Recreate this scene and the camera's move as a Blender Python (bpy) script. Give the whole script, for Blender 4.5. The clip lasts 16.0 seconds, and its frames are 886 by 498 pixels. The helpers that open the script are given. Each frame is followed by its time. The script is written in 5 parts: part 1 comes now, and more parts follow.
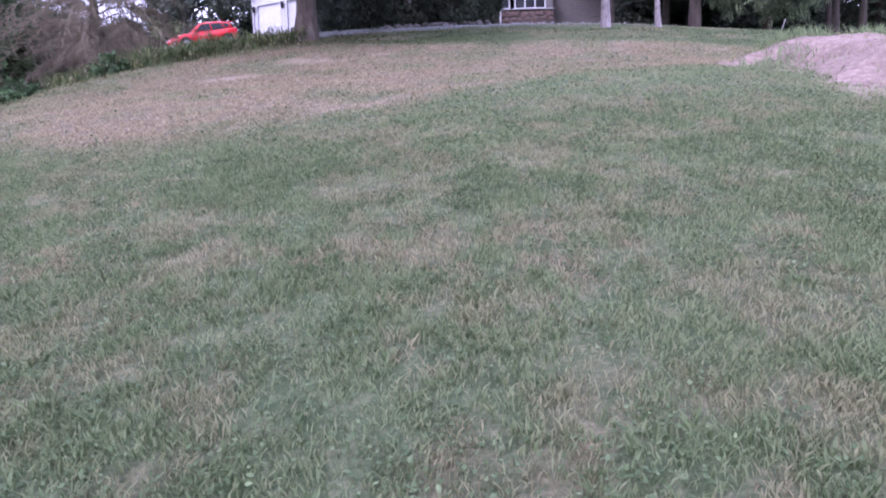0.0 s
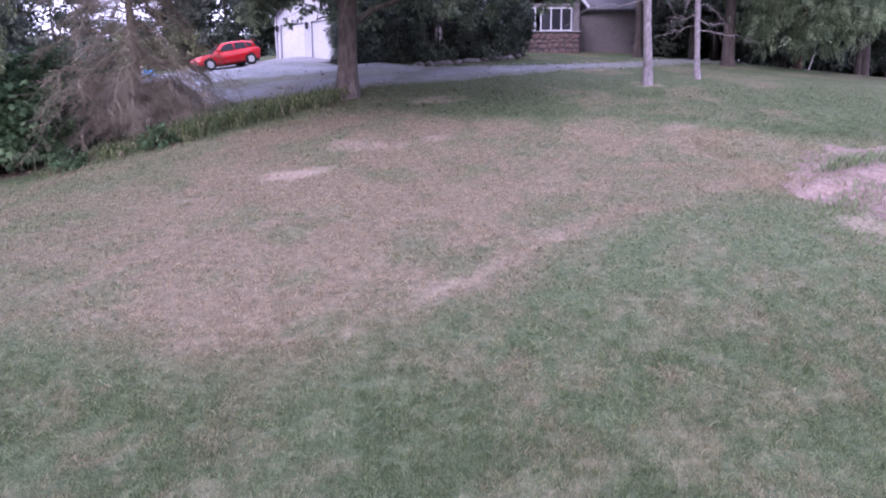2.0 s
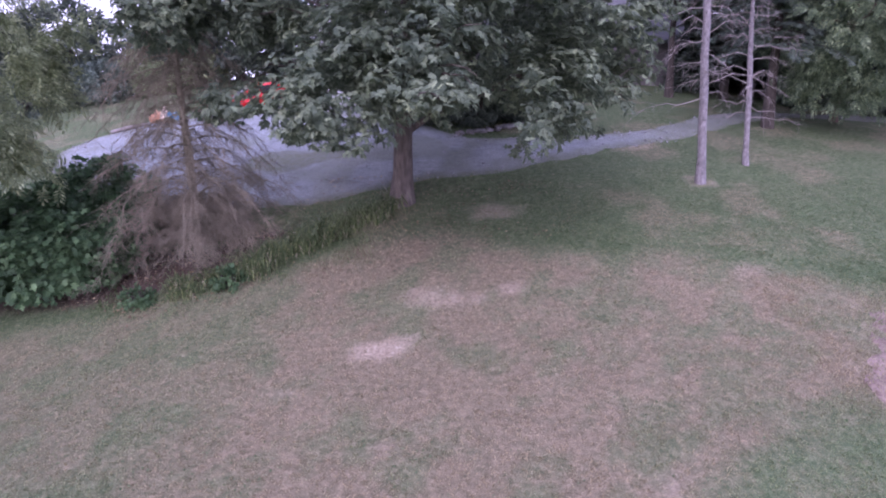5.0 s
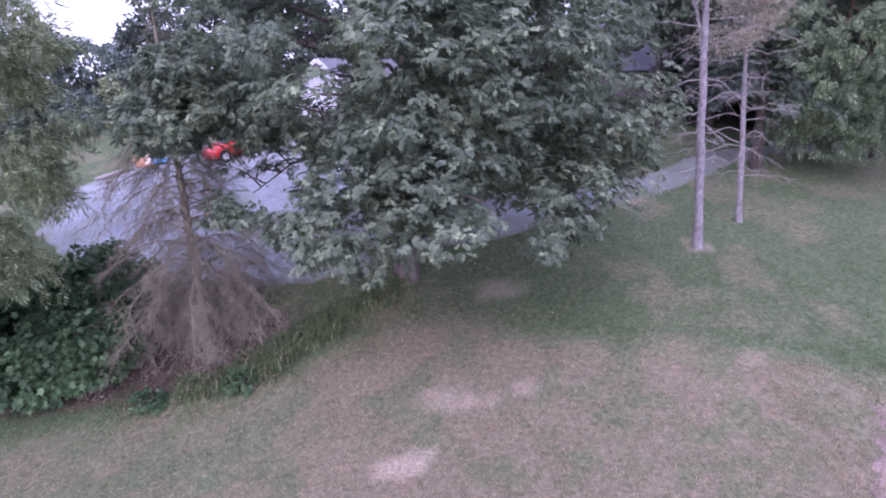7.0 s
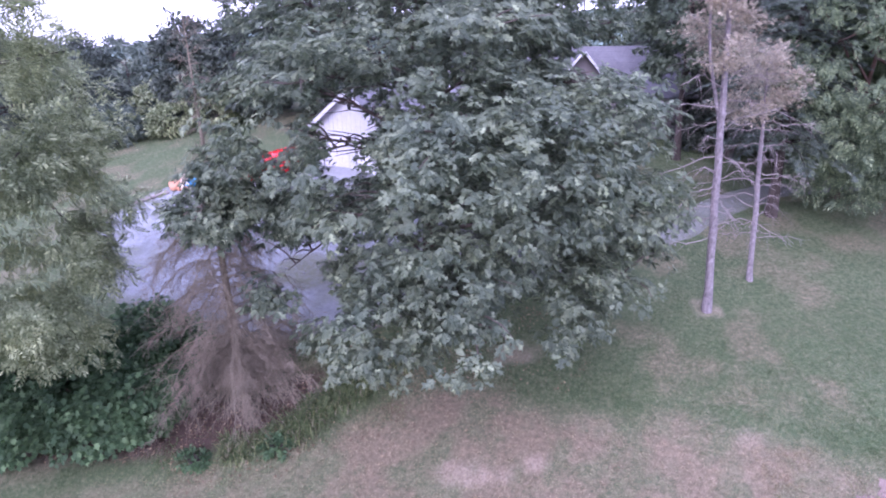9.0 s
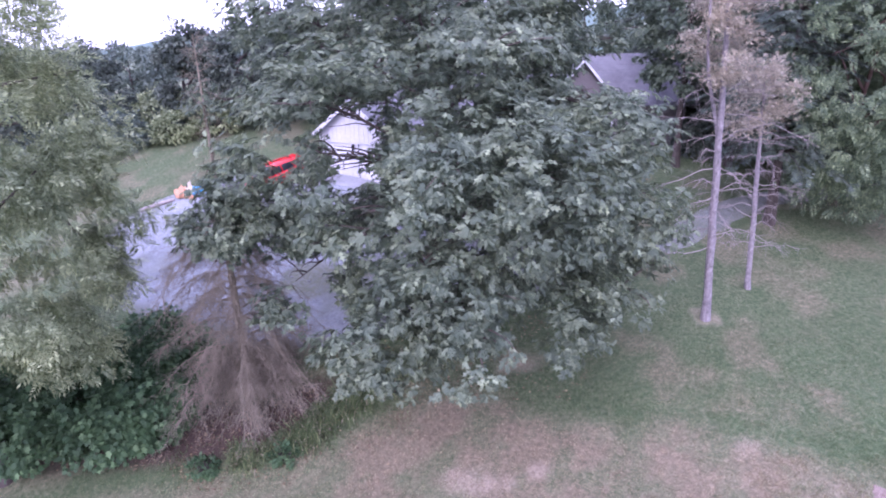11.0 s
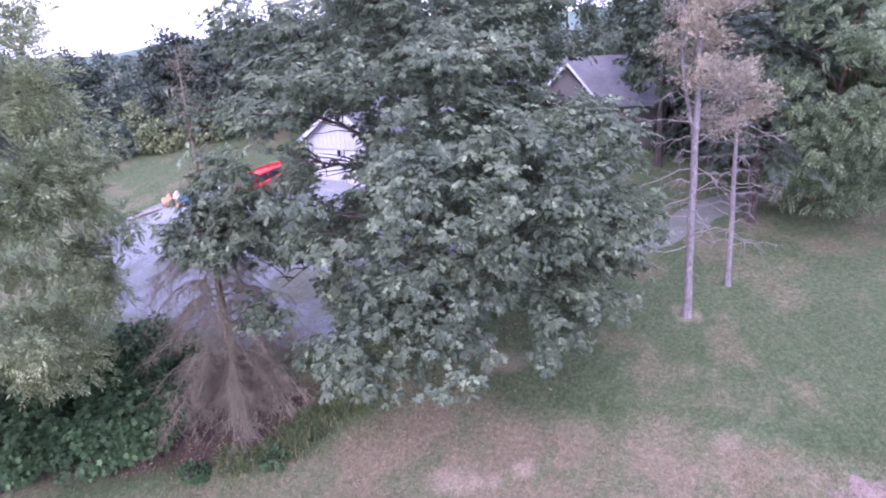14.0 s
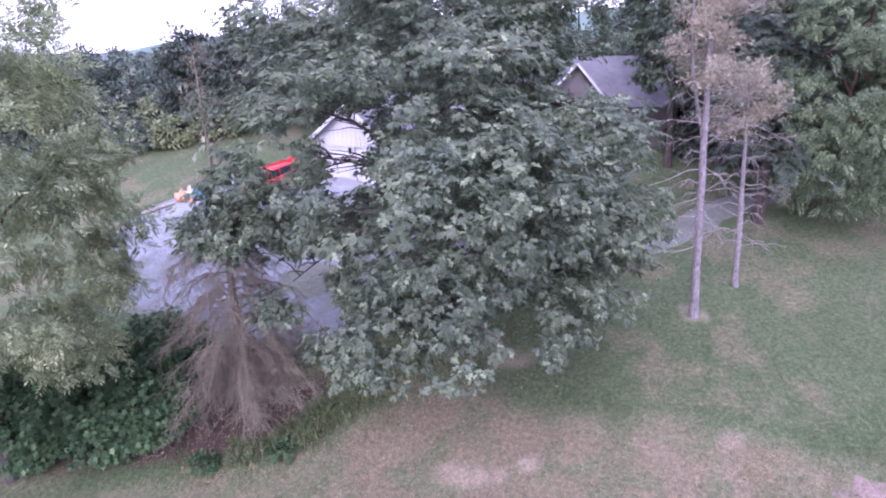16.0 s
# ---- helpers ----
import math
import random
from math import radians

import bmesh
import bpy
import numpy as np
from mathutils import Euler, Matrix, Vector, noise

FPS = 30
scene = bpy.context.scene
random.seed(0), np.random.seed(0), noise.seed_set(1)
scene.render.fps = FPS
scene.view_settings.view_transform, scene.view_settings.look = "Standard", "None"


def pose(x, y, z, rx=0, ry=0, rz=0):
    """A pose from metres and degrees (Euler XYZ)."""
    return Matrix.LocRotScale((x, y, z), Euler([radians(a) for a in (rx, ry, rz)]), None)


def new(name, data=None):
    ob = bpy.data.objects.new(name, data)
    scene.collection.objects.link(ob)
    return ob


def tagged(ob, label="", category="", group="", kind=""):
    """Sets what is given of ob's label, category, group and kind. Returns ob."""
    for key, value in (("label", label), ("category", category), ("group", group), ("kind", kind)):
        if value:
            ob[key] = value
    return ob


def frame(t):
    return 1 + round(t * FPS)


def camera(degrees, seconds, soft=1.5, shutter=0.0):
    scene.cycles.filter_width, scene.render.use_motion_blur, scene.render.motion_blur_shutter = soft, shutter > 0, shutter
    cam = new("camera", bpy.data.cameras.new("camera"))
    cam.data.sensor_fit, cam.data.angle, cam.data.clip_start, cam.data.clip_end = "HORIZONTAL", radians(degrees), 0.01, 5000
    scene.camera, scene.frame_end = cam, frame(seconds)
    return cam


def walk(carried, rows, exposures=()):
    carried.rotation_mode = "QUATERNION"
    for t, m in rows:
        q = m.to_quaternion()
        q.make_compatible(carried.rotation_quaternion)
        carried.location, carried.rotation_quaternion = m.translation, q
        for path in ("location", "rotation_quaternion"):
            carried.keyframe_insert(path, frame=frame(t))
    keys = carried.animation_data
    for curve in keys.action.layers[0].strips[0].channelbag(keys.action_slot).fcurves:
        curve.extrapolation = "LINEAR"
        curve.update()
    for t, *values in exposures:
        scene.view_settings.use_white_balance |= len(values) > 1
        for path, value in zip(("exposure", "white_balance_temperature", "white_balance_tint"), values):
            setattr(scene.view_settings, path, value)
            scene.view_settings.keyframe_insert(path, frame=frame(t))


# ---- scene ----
cam = camera(70.0, 16.0, soft=1.95)
# seconds, x, y, z, yaw, pitch, roll
PATH = [
    (0, 0.036, 0.212, 1.551, 0.42, -7.29, 1.26),
    (0.5, -0.284, 0.385, 2.203, 0.29, -7.95, 0.95),
    (1, -0.622, 0.461, 2.891, 0.41, -8.52, 0.69),
    (1.5, -0.974, 0.518, 3.601, 0.06, -9.00, 0.60),
    (2, -1.312, 0.523, 4.335, 0.27, -9.60, 0.32),
    (2.5, -1.589, 0.623, 5.200, 0.41, -10.51, 0.21),
    (3, -1.873, 0.734, 6.012, 0.30, -11.23, 0.27),
    (3.5, -2.183, 0.835, 6.863, -0.13, -11.96, 0.23),
    (4, -2.490, 0.892, 7.750, 0.06, -12.70, 0.35),
    (6.5, -4.244, 2.042, 11.337, -2.45, -15.04, 1.16),
    (7, -4.183, 2.051, 12.301, -2.92, -15.70, 1.42),
    (7.5, -4.242, 1.879, 13.615, -1.82, -16.99, 0.87),
    (8, -4.201, 1.817, 14.781, -1.36, -17.87, 0.85),
    (8.5, -4.188, 1.817, 15.532, -1.07, -18.60, 0.80),
    (9, -4.187, 1.863, 15.882, -0.82, -18.89, 0.72),
    (11.5, -4.325, 1.456, 16.377, -0.87, -18.89, 0.86),
    (12, -4.140, 1.362, 16.356, -1.15, -18.69, 1.30),
    (12.5, -3.956, 1.398, 16.327, -2.53, -18.61, 1.61),
    (13, -4.125, 1.333, 16.441, -1.83, -18.81, 1.04),
    (13.5, -4.184, 1.246, 16.494, -1.47, -18.77, 1.14),
    (14, -4.057, 1.270, 16.518, -1.92, -18.73, 1.63),
    (14.5, -4.072, 1.183, 16.560, -0.90, -18.81, 1.26),
    (15, -4.097, 1.032, 16.604, -0.17, -18.78, 1.09),
    (15.5, -4.090, 0.944, 16.572, -0.21, -18.68, 1.20),
    (16, -4.059, 1.019, 16.507, -0.92, -18.75, 1.21),
]
EXPOSURE = [(0.0, 1.2, 5560, 44.0), (2.0, 1.05, 5690, 46.5), (4.0, 0.86, 5690, 47.5), (6.5, 0.9, 5560, 47.0), (7.5, 1.17, 5500, 46.5), (9.0, 1.26, 5470, 47.0), (16.0, 1.26, 5620, 46.0)]
walk(cam, [(t, pose(x, y, z, 90 + pitch, roll, yaw)) for t, x, y, z, yaw, pitch, roll in PATH], EXPOSURE)

# ---- world and light: an even evening sky, thin cloud ----
world = bpy.data.worlds.new("world")
scene.world = world
world.use_nodes = True
wn, wl = world.node_tree.nodes, world.node_tree.links
sky = wn.new("ShaderNodeTexSky")
sky.sky_type, sky.sun_disc = "NISHITA", False
sky.sun_elevation, sky.sun_rotation = radians(28), radians(200)
sky.air_density, sky.dust_density, sky.ozone_density = 1.0, 4.0, 1.0
veil = wn.new("ShaderNodeMixRGB")
veil.inputs[0].default_value = 0.78
veil.inputs[2].default_value = (9.3, 9.7, 11.3, 1)
wl.new(sky.outputs[0], veil.inputs[1])
wl.new(veil.outputs[0], wn["Background"].inputs[0])
wn["Background"].inputs[1].default_value = 0.14
sun_data = bpy.data.lights.new("sun", "SUN")
sun_data.energy, sun_data.angle, sun_data.color = 0.8, radians(25), (1.0, 0.97, 0.95)
sun = new("sun", sun_data)
sun.matrix_world = pose(0, 0, 60, 50, 0, -25)

# ---- numbers: smooth random fields and the lie of the land ----
rng = np.random.default_rng(7)
TABLE = np.random.default_rng(3).random((256, 256))


def field(x, y, size, seed=0):
    """Smooth random values from 0 to 1 with bumps of the given size."""
    u, v = np.asarray(x) / size + 17.3 * seed, np.asarray(y) / size + 5.7 * seed
    iu, iv = np.floor(u).astype(int), np.floor(v).astype(int)
    fu, fv = u - iu, v - iv
    fu, fv = fu * fu * (3 - 2 * fu), fv * fv * (3 - 2 * fv)
    a, b = TABLE[iu % 256, iv % 256], TABLE[(iu + 1) % 256, iv % 256]
    c, d = TABLE[iu % 256, (iv + 1) % 256], TABLE[(iu + 1) % 256, (iv + 1) % 256]
    return (a * (1 - fu) + b * fu) * (1 - fv) + (c * (1 - fu) + d * fu) * fv


def fbm(x, y, size, seed=0, octaves=4):
    total, gain, norm = 0, 1.0, 0
    for k in range(octaves):
        total, norm = total + gain * field(x, y, size / 2**k, seed + k), norm + gain
        gain *= 0.55
    return total / norm


def ease(a, b, v):
    t = np.clip((np.asarray(v, float) - a) / (b - a), 0, 1)
    return t * t * (3 - 2 * t)


def held(v, lo, hi, soft):
    """v, held smoothly between lo and hi."""
    v = np.asarray(v, float)
    v = hi - soft * np.logaddexp(0, (hi - v) / soft)
    return lo + soft * np.logaddexp(0, (v - lo) / soft)


def land(x, y):
    """The hillside without its small bumps."""
    far = np.hypot(np.asarray(x, float) + 3, np.asarray(y, float) - 25)
    a, b = held(x, -30, 26, 2.0), held(y, -8, 50, 3.0)
    z = -0.142 + 0.0371 * a + 0.3065 * b - 0.00087 * a * b - 0.00337 * a * a - 0.00122 * b * b
    z = z - 0.8 * ease(-8.0, -14.0, x) * ease(11, 17, y) * ease(25.5, 21.0, y) * ease(-40, -28, x)
    return z + 0.2 * ease(3.6, 1.2, np.hypot(np.asarray(x, float) + 8.6, np.asarray(y, float) - 35.2)) - 0.32 * ease(4.2, 0.8, np.hypot(np.asarray(x, float) + 6.2, np.asarray(y, float) - 33.4)) - 0.36 * ease(31, 36, y) - 0.27 * np.exp(-((np.asarray(y, float) - 14.3) / 3.6) ** 2) - 34 * ease(70, 600, far)


def ground_z(x, y):
    far = np.hypot(np.asarray(x, float), np.asarray(y, float) - 15)
    bumps = 0.16 * (fbm(x, y, 3.2, 11, 3) - 0.5) + 0.05 * (fbm(x, y, 0.7, 12, 2) - 0.5)
    return land(x, y) + bumps * ease(90, 50, far) * (ease(28, 22, y) * 0.8 + 0.2)


def gz(x, y):
    return float(ground_z(np.array([x]), np.array([y]))[0])


def spot(x, y, cx, cy, rx, ry, turn=0.0, rough=0.5, seed=0):
    """1 in an uneven oval, fading to 0 at its edge."""
    c, s = math.cos(radians(turn)), math.sin(radians(turn))
    u, v = ((x - cx) * c + (y - cy) * s) / rx, (-(x - cx) * s + (y - cy) * c) / ry
    r = np.hypot(u, v) + rough * (fbm(x, y, 0.9, 30 + seed, 3) - 0.5) * 2
    return ease(1.15, 0.55, r)


def heap_reach(x, y):
    """1 on the outline of the earth heap, less inside it."""
    return (np.abs((x - 9.0) / 3.9) ** 2.3 + np.abs((y - 10.8) / 5.2) ** 2.3) ** (1 / 2.3)


def edge_front(x):
    """Where the mown green gives way to the dry strip."""
    return np.interp(x, [-12, -6.5, -4.2, -1.2, 0.2, 1.9, 5, 9], [9.5, 8.6, 7.4, 8.7, 10.2, 11.2, 12.5, 13.5])


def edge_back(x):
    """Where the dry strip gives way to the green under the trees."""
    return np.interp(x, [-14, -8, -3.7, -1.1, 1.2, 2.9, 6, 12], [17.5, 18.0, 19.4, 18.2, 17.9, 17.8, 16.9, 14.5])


def dryness(x, y):
    wob = (fbm(x, y, 2.2, 1) - 0.5) * 3.2
    inside = ease(-1.5, 0.9, y - edge_front(x) + wob * 0.5) * ease(0.9, -0.7, y - edge_back(x) + wob * 0.55)
    inside = inside * ease(9.8, 4.8, x + wob * 1.2) * (0.66 + 0.34 * ease(-9.5, -5.5, x + wob))
    stripe = np.exp(-((y - edge_front(x) + wob * 0.25 - 0.3) / 0.55) ** 2) * ease(4.5, 2.0, x) * ease(0.3, 0.55, fbm(x, y, 1.6, 5))
    near = np.maximum(0.08 + 0.36 * ease(0.44, 0.66, 0.5 * fbm(x, y, 0.6, 2) + 0.5 * fbm(x, y, 0.22, 14)), 0.6 * ease(0.56, 0.7, 0.55 * fbm(x, y, 0.7, 16) + 0.45 * fbm(x, y, 0.17, 17))) * ease(13, 9, y)
    right = 0.46 * ease(5, 9, x) * ease(20, 15, y) * ease(0.35, 0.65, fbm(x, y, 2.0, 3))
    back = (0.1 + 0.4 * ease(0.46, 0.68, fbm(x, y, 1.7, 4))) * ease(17, 19, y)
    base = np.maximum.reduce([inside * (0.46 + 0.52 * ease(0.35, 0.59, 0.6 * fbm(x, y, 1.1, 6) + 0.4 * fbm(x, y, 0.4, 7))), 0.9 * stripe, near, right, back])
    return np.clip(base + 0.12 * (fbm(x, y, 0.35, 8) - 0.5), 0, 1)


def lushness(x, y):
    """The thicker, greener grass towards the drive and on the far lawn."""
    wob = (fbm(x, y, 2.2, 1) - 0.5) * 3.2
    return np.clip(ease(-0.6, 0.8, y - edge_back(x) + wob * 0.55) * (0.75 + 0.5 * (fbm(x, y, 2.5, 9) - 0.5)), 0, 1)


def bareness(x, y):
    streak = np.interp(x, [-2.2, -1.5, -0.3, 0.75, 1.9, 3.0], [8.2, 8.9, 9.95, 10.75, 11.4, 11.8])
    ragged = np.exp(-((y - streak + 1.5 * (fbm(x, y, 0.9, 44) - 0.5)) / 0.24) ** 2) * ease(-2.3, -1.5, x) * ease(3.0, 1.6, x) * ease(0.34, 0.56, fbm(x, y, 0.7, 45))
    some = [
        spot(x, y, -4.65, 14.7, 0.62, 0.36, 8, 0.7, 1),
        spot(x, y, -3.45, 16.45, 0.85, 0.34, 4, 0.9, 2) * 0.75,
        spot(x, y, -2.5, 16.35, 0.5, 0.22, 0, 0.8, 3) * 0.7,
        spot(x, y, -1.5, 16.6, 0.45, 0.18, 0, 0.6, 13) * 0.6,
        spot(x, y, -4.5, 11.75, 0.42, 0.2, 15, 0.6, 4) * 0.85,
        spot(x, y, -3.6, 12.25, 0.36, 0.15, 15, 0.6, 14) * 0.6,
        spot(x, y, -1.75, 20.95, 0.9, 0.55, 0, 0.7, 5) * 0.5,
        spot(x, y, -6.6, 13.5, 0.36, 0.18, 10, 0.5, 6) * 0.75,
        spot(x, y, 4.9, 17.3, 0.5, 0.3, 10, 0.8, 15) * 0.45,
        0.55 * ragged,
        0.7 * ease(1.12, 0.95, heap_reach(x, y) + 0.5 * (fbm(x, y, 0.9, 46) - 0.5)),
        spot(x, y, 5.56, 22.75, 0.46, 0.46, 0, 0.6, 10) * 0.6,
        spot(x, y, 4.3, 26.4, 1.3, 0.4, 25, 0.5, 11) * 0.7,
    ]
    broken = 0.3 + 0.7 * ease(0.38, 0.6, 0.6 * fbm(0.55 * x, y, 0.45, 41) + 0.4 * fbm(x, y, 0.14, 47))
    return np.clip(np.maximum(np.maximum.reduce(some) * broken, 0.85 * some[0]), 0, 1)


def mulched(x, y):
    """Dark bark mulch under the shrubs along the bank."""
    line = np.interp(x, [-24, -17, -13, -10, -6, -4], [19.4, 19.0, 18.8, 17.9, 18.9, 21.3])
    mulch = ease(-0.45, 0.2, y - line + 0.8 * (fbm(x, y, 1.2, 40) - 0.5)) * ease(2.8, 1.8, y - line) * ease(-7.0, -8.6, x)
    return np.clip(mulch, 0, 1)


# ---- meshes ----
def mesh_from(name, verts, corners, sizes, attributes=None, smooth=False):
    """A mesh from arrays: places, corner indices, and the number of corners of each face (one number if all alike)."""
    verts, corners = np.asarray(verts, np.float32), np.asarray(corners, np.int32).ravel()
    if np.isscalar(sizes):
        sizes = np.full(len(corners) // sizes, sizes, np.int32)
    starts = np.concatenate([[0], np.cumsum(sizes)[:-1]]).astype(np.int32)
    me = bpy.data.meshes.new(name)
    me.vertices.add(len(verts))
    me.vertices.foreach_set("co", verts.ravel())
    me.loops.add(len(corners))
    me.loops.foreach_set("vertex_index", corners)
    me.polygons.add(len(starts))
    me.polygons.foreach_set("loop_start", starts)
    for key, values in (attributes or {}).items():
        me.attributes.new(key, "FLOAT", "POINT").data.foreach_set("value", np.asarray(values, np.float32))
    me.update(calc_edges=True)
    me.validate()
    if smooth:
        me.polygons.foreach_set("use_smooth", np.ones(len(starts), bool))
    return me


def put(name, me, material, parent=None, label=""):
    if material and not me.materials:
        me.materials.append(material)
    ob = new(name, me)
    ob.parent = parent
    return tagged(ob, label)


def part(name, bm, material, parent=None, label="", smooth=False):
    me = bpy.data.meshes.new(name)
    bmesh.ops.recalc_face_normals(bm, faces=bm.faces)
    bm.to_mesh(me)
    bm.free()
    if smooth:
        me.polygons.foreach_set("use_smooth", np.ones(len(me.polygons), bool))
    return put(name, me, material, parent, label)


def thing(name, x, y, z, label, category, turn=0.0, group="", kind=""):
    ob = new(name)
    ob.matrix_world = pose(x, y, z, 0, 0, turn)
    return tagged(ob, label, category, group, kind)


def box(bm, x0, x1, y0, y1, z0, z1, bevel=0.0, m=None):
    made = bmesh.ops.create_cube(bm, size=1.0)
    vs = made["verts"]
    for v in vs:
        v.co = Vector((x0 + (v.co.x + 0.5) * (x1 - x0), y0 + (v.co.y + 0.5) * (y1 - y0), z0 + (v.co.z + 0.5) * (z1 - z0)))
    if bevel:
        edges = list({e for v in vs for e in v.link_edges})
        res = bmesh.ops.bevel(bm, geom=edges, offset=bevel, segments=1, affect="EDGES")
        vs = list({v for f in res["faces"] for v in f.verts} | {v for v in vs if v.is_valid})
    if m:
        for v in vs:
            v.co = m @ v.co
    return bm


def slab(x0, x1, y0, y1, z0, z1, bevel=0.0, m=None):
    return box(bmesh.new(), x0, x1, y0, y1, z0, z1, bevel, m)


def lathe(profile, sides=16, axis="z", bm=None, m=None):
    """A turned form from (radius, height) pairs."""
    bm = bm or bmesh.new()
    rings = []
    for r, h in profile:
        ring = []
        for k in range(sides):
            a = 2 * math.pi * k / sides
            p = Vector((r * math.cos(a), r * math.sin(a), h))
            p = Vector((p.x, p.z, p.y)) if axis == "y" else p
            ring.append(bm.verts.new(m @ p if m else p))
        rings.append(ring)
    for a, b in zip(rings, rings[1:]):
        for k in range(sides):
            bm.faces.new((a[k], a[(k + 1) % sides], b[(k + 1) % sides], b[k]))
    for ring in (rings[0], rings[-1]):
        bm.faces.new(ring)
    return bm


def tube(points, radii, sides=7, rough=0.0, seed=0):
    """Places and faces of a tapering limb along the points."""
    pts, radii = np.asarray(points, float), np.asarray(radii, float)
    way = np.gradient(pts, axis=0)
    way /= np.linalg.norm(way, axis=1)[:, None] + 1e-9
    helper = np.where(np.abs(way[:, 2:3]) > 0.9, [[1.0, 0, 0]], [[0, 0, 1.0]])
    u = np.cross(way, helper)
    u /= np.linalg.norm(u, axis=1)[:, None] + 1e-9
    v = np.cross(way, u)
    a = np.arange(sides) * 2 * np.pi / sides
    r = radii[:, None] * np.ones(sides)
    if rough:
        r = r * (1 + rough * (np.random.default_rng(seed).random(r.shape) - 0.5))
    verts = pts[:, None] + r[..., None] * (np.cos(a)[None, :, None] * u[:, None] + np.sin(a)[None, :, None] * v[:, None])
    n = len(pts)
    i, k = np.meshgrid(np.arange(n - 1), np.arange(sides), indexing="ij")
    k2 = (k + 1) % sides
    faces = np.stack([i * sides + k, i * sides + k2, (i + 1) * sides + k2, (i + 1) * sides + k], -1).reshape(-1, 4)
    return verts.reshape(-1, 3), faces


class Pile:
    """Gathers pieces with faces of one size into one mesh."""

    def __init__(self):
        self.verts, self.faces, self.count = [], [], 0

    def add(self, verts, faces):
        self.verts.append(verts)
        self.faces.append(np.asarray(faces) + self.count)
        self.count += len(verts)

    def mesh(self, name, smooth=True):
        faces = np.concatenate(self.faces)
        return mesh_from(name, np.concatenate(self.verts), faces, faces.shape[1], smooth=smooth)


def bend(start, end, sag, steps=6, wob=0.0, r=None):
    """Points from start to end on a bow that sags (or rises) in the middle."""
    r = r or rng
    s = np.linspace(0, 1, steps)[:, None]
    p = np.asarray(start) * (1 - s) + np.asarray(end) * s
    p[:, 2:3] += sag * 4 * s * (1 - s)
    if wob:
        p[1:-1] += (r.random((steps - 2, 3)) - 0.5) * wob
    return p


OVATE = (np.array([(0, 0, 0), (-0.3, 0.45, 0.06), (0, 1, -0.05), (0.3, 0.45, 0.06)]), [(0, 3, 2), (0, 2, 1)])
NARROW = (np.array([(0, 0, 0), (-0.16, 0.4, 0.03), (0, 1, -0.12), (0.16, 0.4, 0.03)]), [(0, 3, 2), (0, 2, 1)])
half_leaf = [(0.24, 0.36), (0.055, 0.43), (0.31, 0.72), (0.07, 0.76)]
LOBED = (
    np.array([(0, 0, 0)] + [(u, v, 0.12 * u) for u, v in half_leaf] + [(0, 1.08, -0.1)] + [(-u, v, 0.12 * u) for u, v in half_leaf[::-1]]),
    [(0, 1, 2, 3, 4, 5), (0, 5, 6, 7, 8, 9)],
)
NEEDLES = (np.array([(0, 0, 0), (-0.05, 1, 0), (0.05, 1, 0.02), (0.28, 0.9, 0.1), (0.2, 0.98, 0.12), (-0.28, 0.9, -0.1), (-0.2, 0.98, -0.12)]), [(0, 1, 2), (0, 3, 4), (0, 5, 6)])

leaflets = [(0.0, 1.0, 0.0, 0.36)] + [(side * 0.02, v, side * 62.0 - side * 22 * v, 0.4 - 0.14 * abs(v - 0.5)) for v in (0.22, 0.42, 0.62, 0.82) for side in (-1, 1)]
PINNATE = (
    np.array([(u + l * (b * math.cos(radians(a)) + f * math.sin(radians(a))), 0.75 * v + l * (f * math.cos(radians(a)) - b * math.sin(radians(a))), -0.32 * v * v - 0.1 * f * l) for u, v, a, l in leaflets for b, f in ((0, 0), (-0.17, 0.45), (0, 1), (0.17, 0.45))]),
    [tuple(4 * k + j for j in (0, 3, 2, 1)) for k in range(9)],
)
MAPLE = (np.array([(0, 0, 0), (0.34, 0.1, 0.02), (0.2, 0.3, 0.03), (0.5, 0.55, 0.0), (0.18, 0.62, 0.03), (0, 1, -0.08), (-0.18, 0.62, 0.03), (-0.5, 0.55, 0.0), (-0.2, 0.3, 0.03), (-0.34, 0.1, 0.02)]), [(0, 1, 2, 3, 4, 5), (0, 5, 6, 7, 8, 9)])


def leaves(name, places, ways, ups, sizes, shape):
    """One mesh of many leaves: each at its place, pointing its way, with its face towards up."""
    verts, faces = shape
    y = ways / (np.linalg.norm(ways, axis=1)[:, None] + 1e-9)
    x = np.cross(y, ups)
    x /= np.linalg.norm(x, axis=1)[:, None] + 1e-9
    z = np.cross(x, y)
    basis = np.stack([x, y, z], 1)
    co = np.einsum("vk,nkj->nvj", verts, basis) * sizes[:, None, None] + places[:, None]
    n, m = len(places), len(verts)
    per = np.concatenate([np.array(f) for f in faces])
    corners = (np.arange(n)[:, None] * m + per[None]).ravel()
    return mesh_from(name, co.reshape(-1, 3), corners, np.tile([len(f) for f in faces], n).astype(np.int32))


def sphere_points(n, r):
    v = r.normal(size=(n, 3))
    return v / np.linalg.norm(v, axis=1)[:, None]


# ---- materials ----
def material(name, rough=0.8, metal=0.0):
    m = bpy.data.materials.new(name)
    m.use_nodes = True
    b = m.node_tree.nodes["Principled BSDF"]
    b.inputs["Roughness"].default_value, b.inputs["Metallic"].default_value = rough, metal
    b.inputs["Specular IOR Level"].default_value = 0.3
    return m, m.node_tree.nodes, m.node_tree.links, b


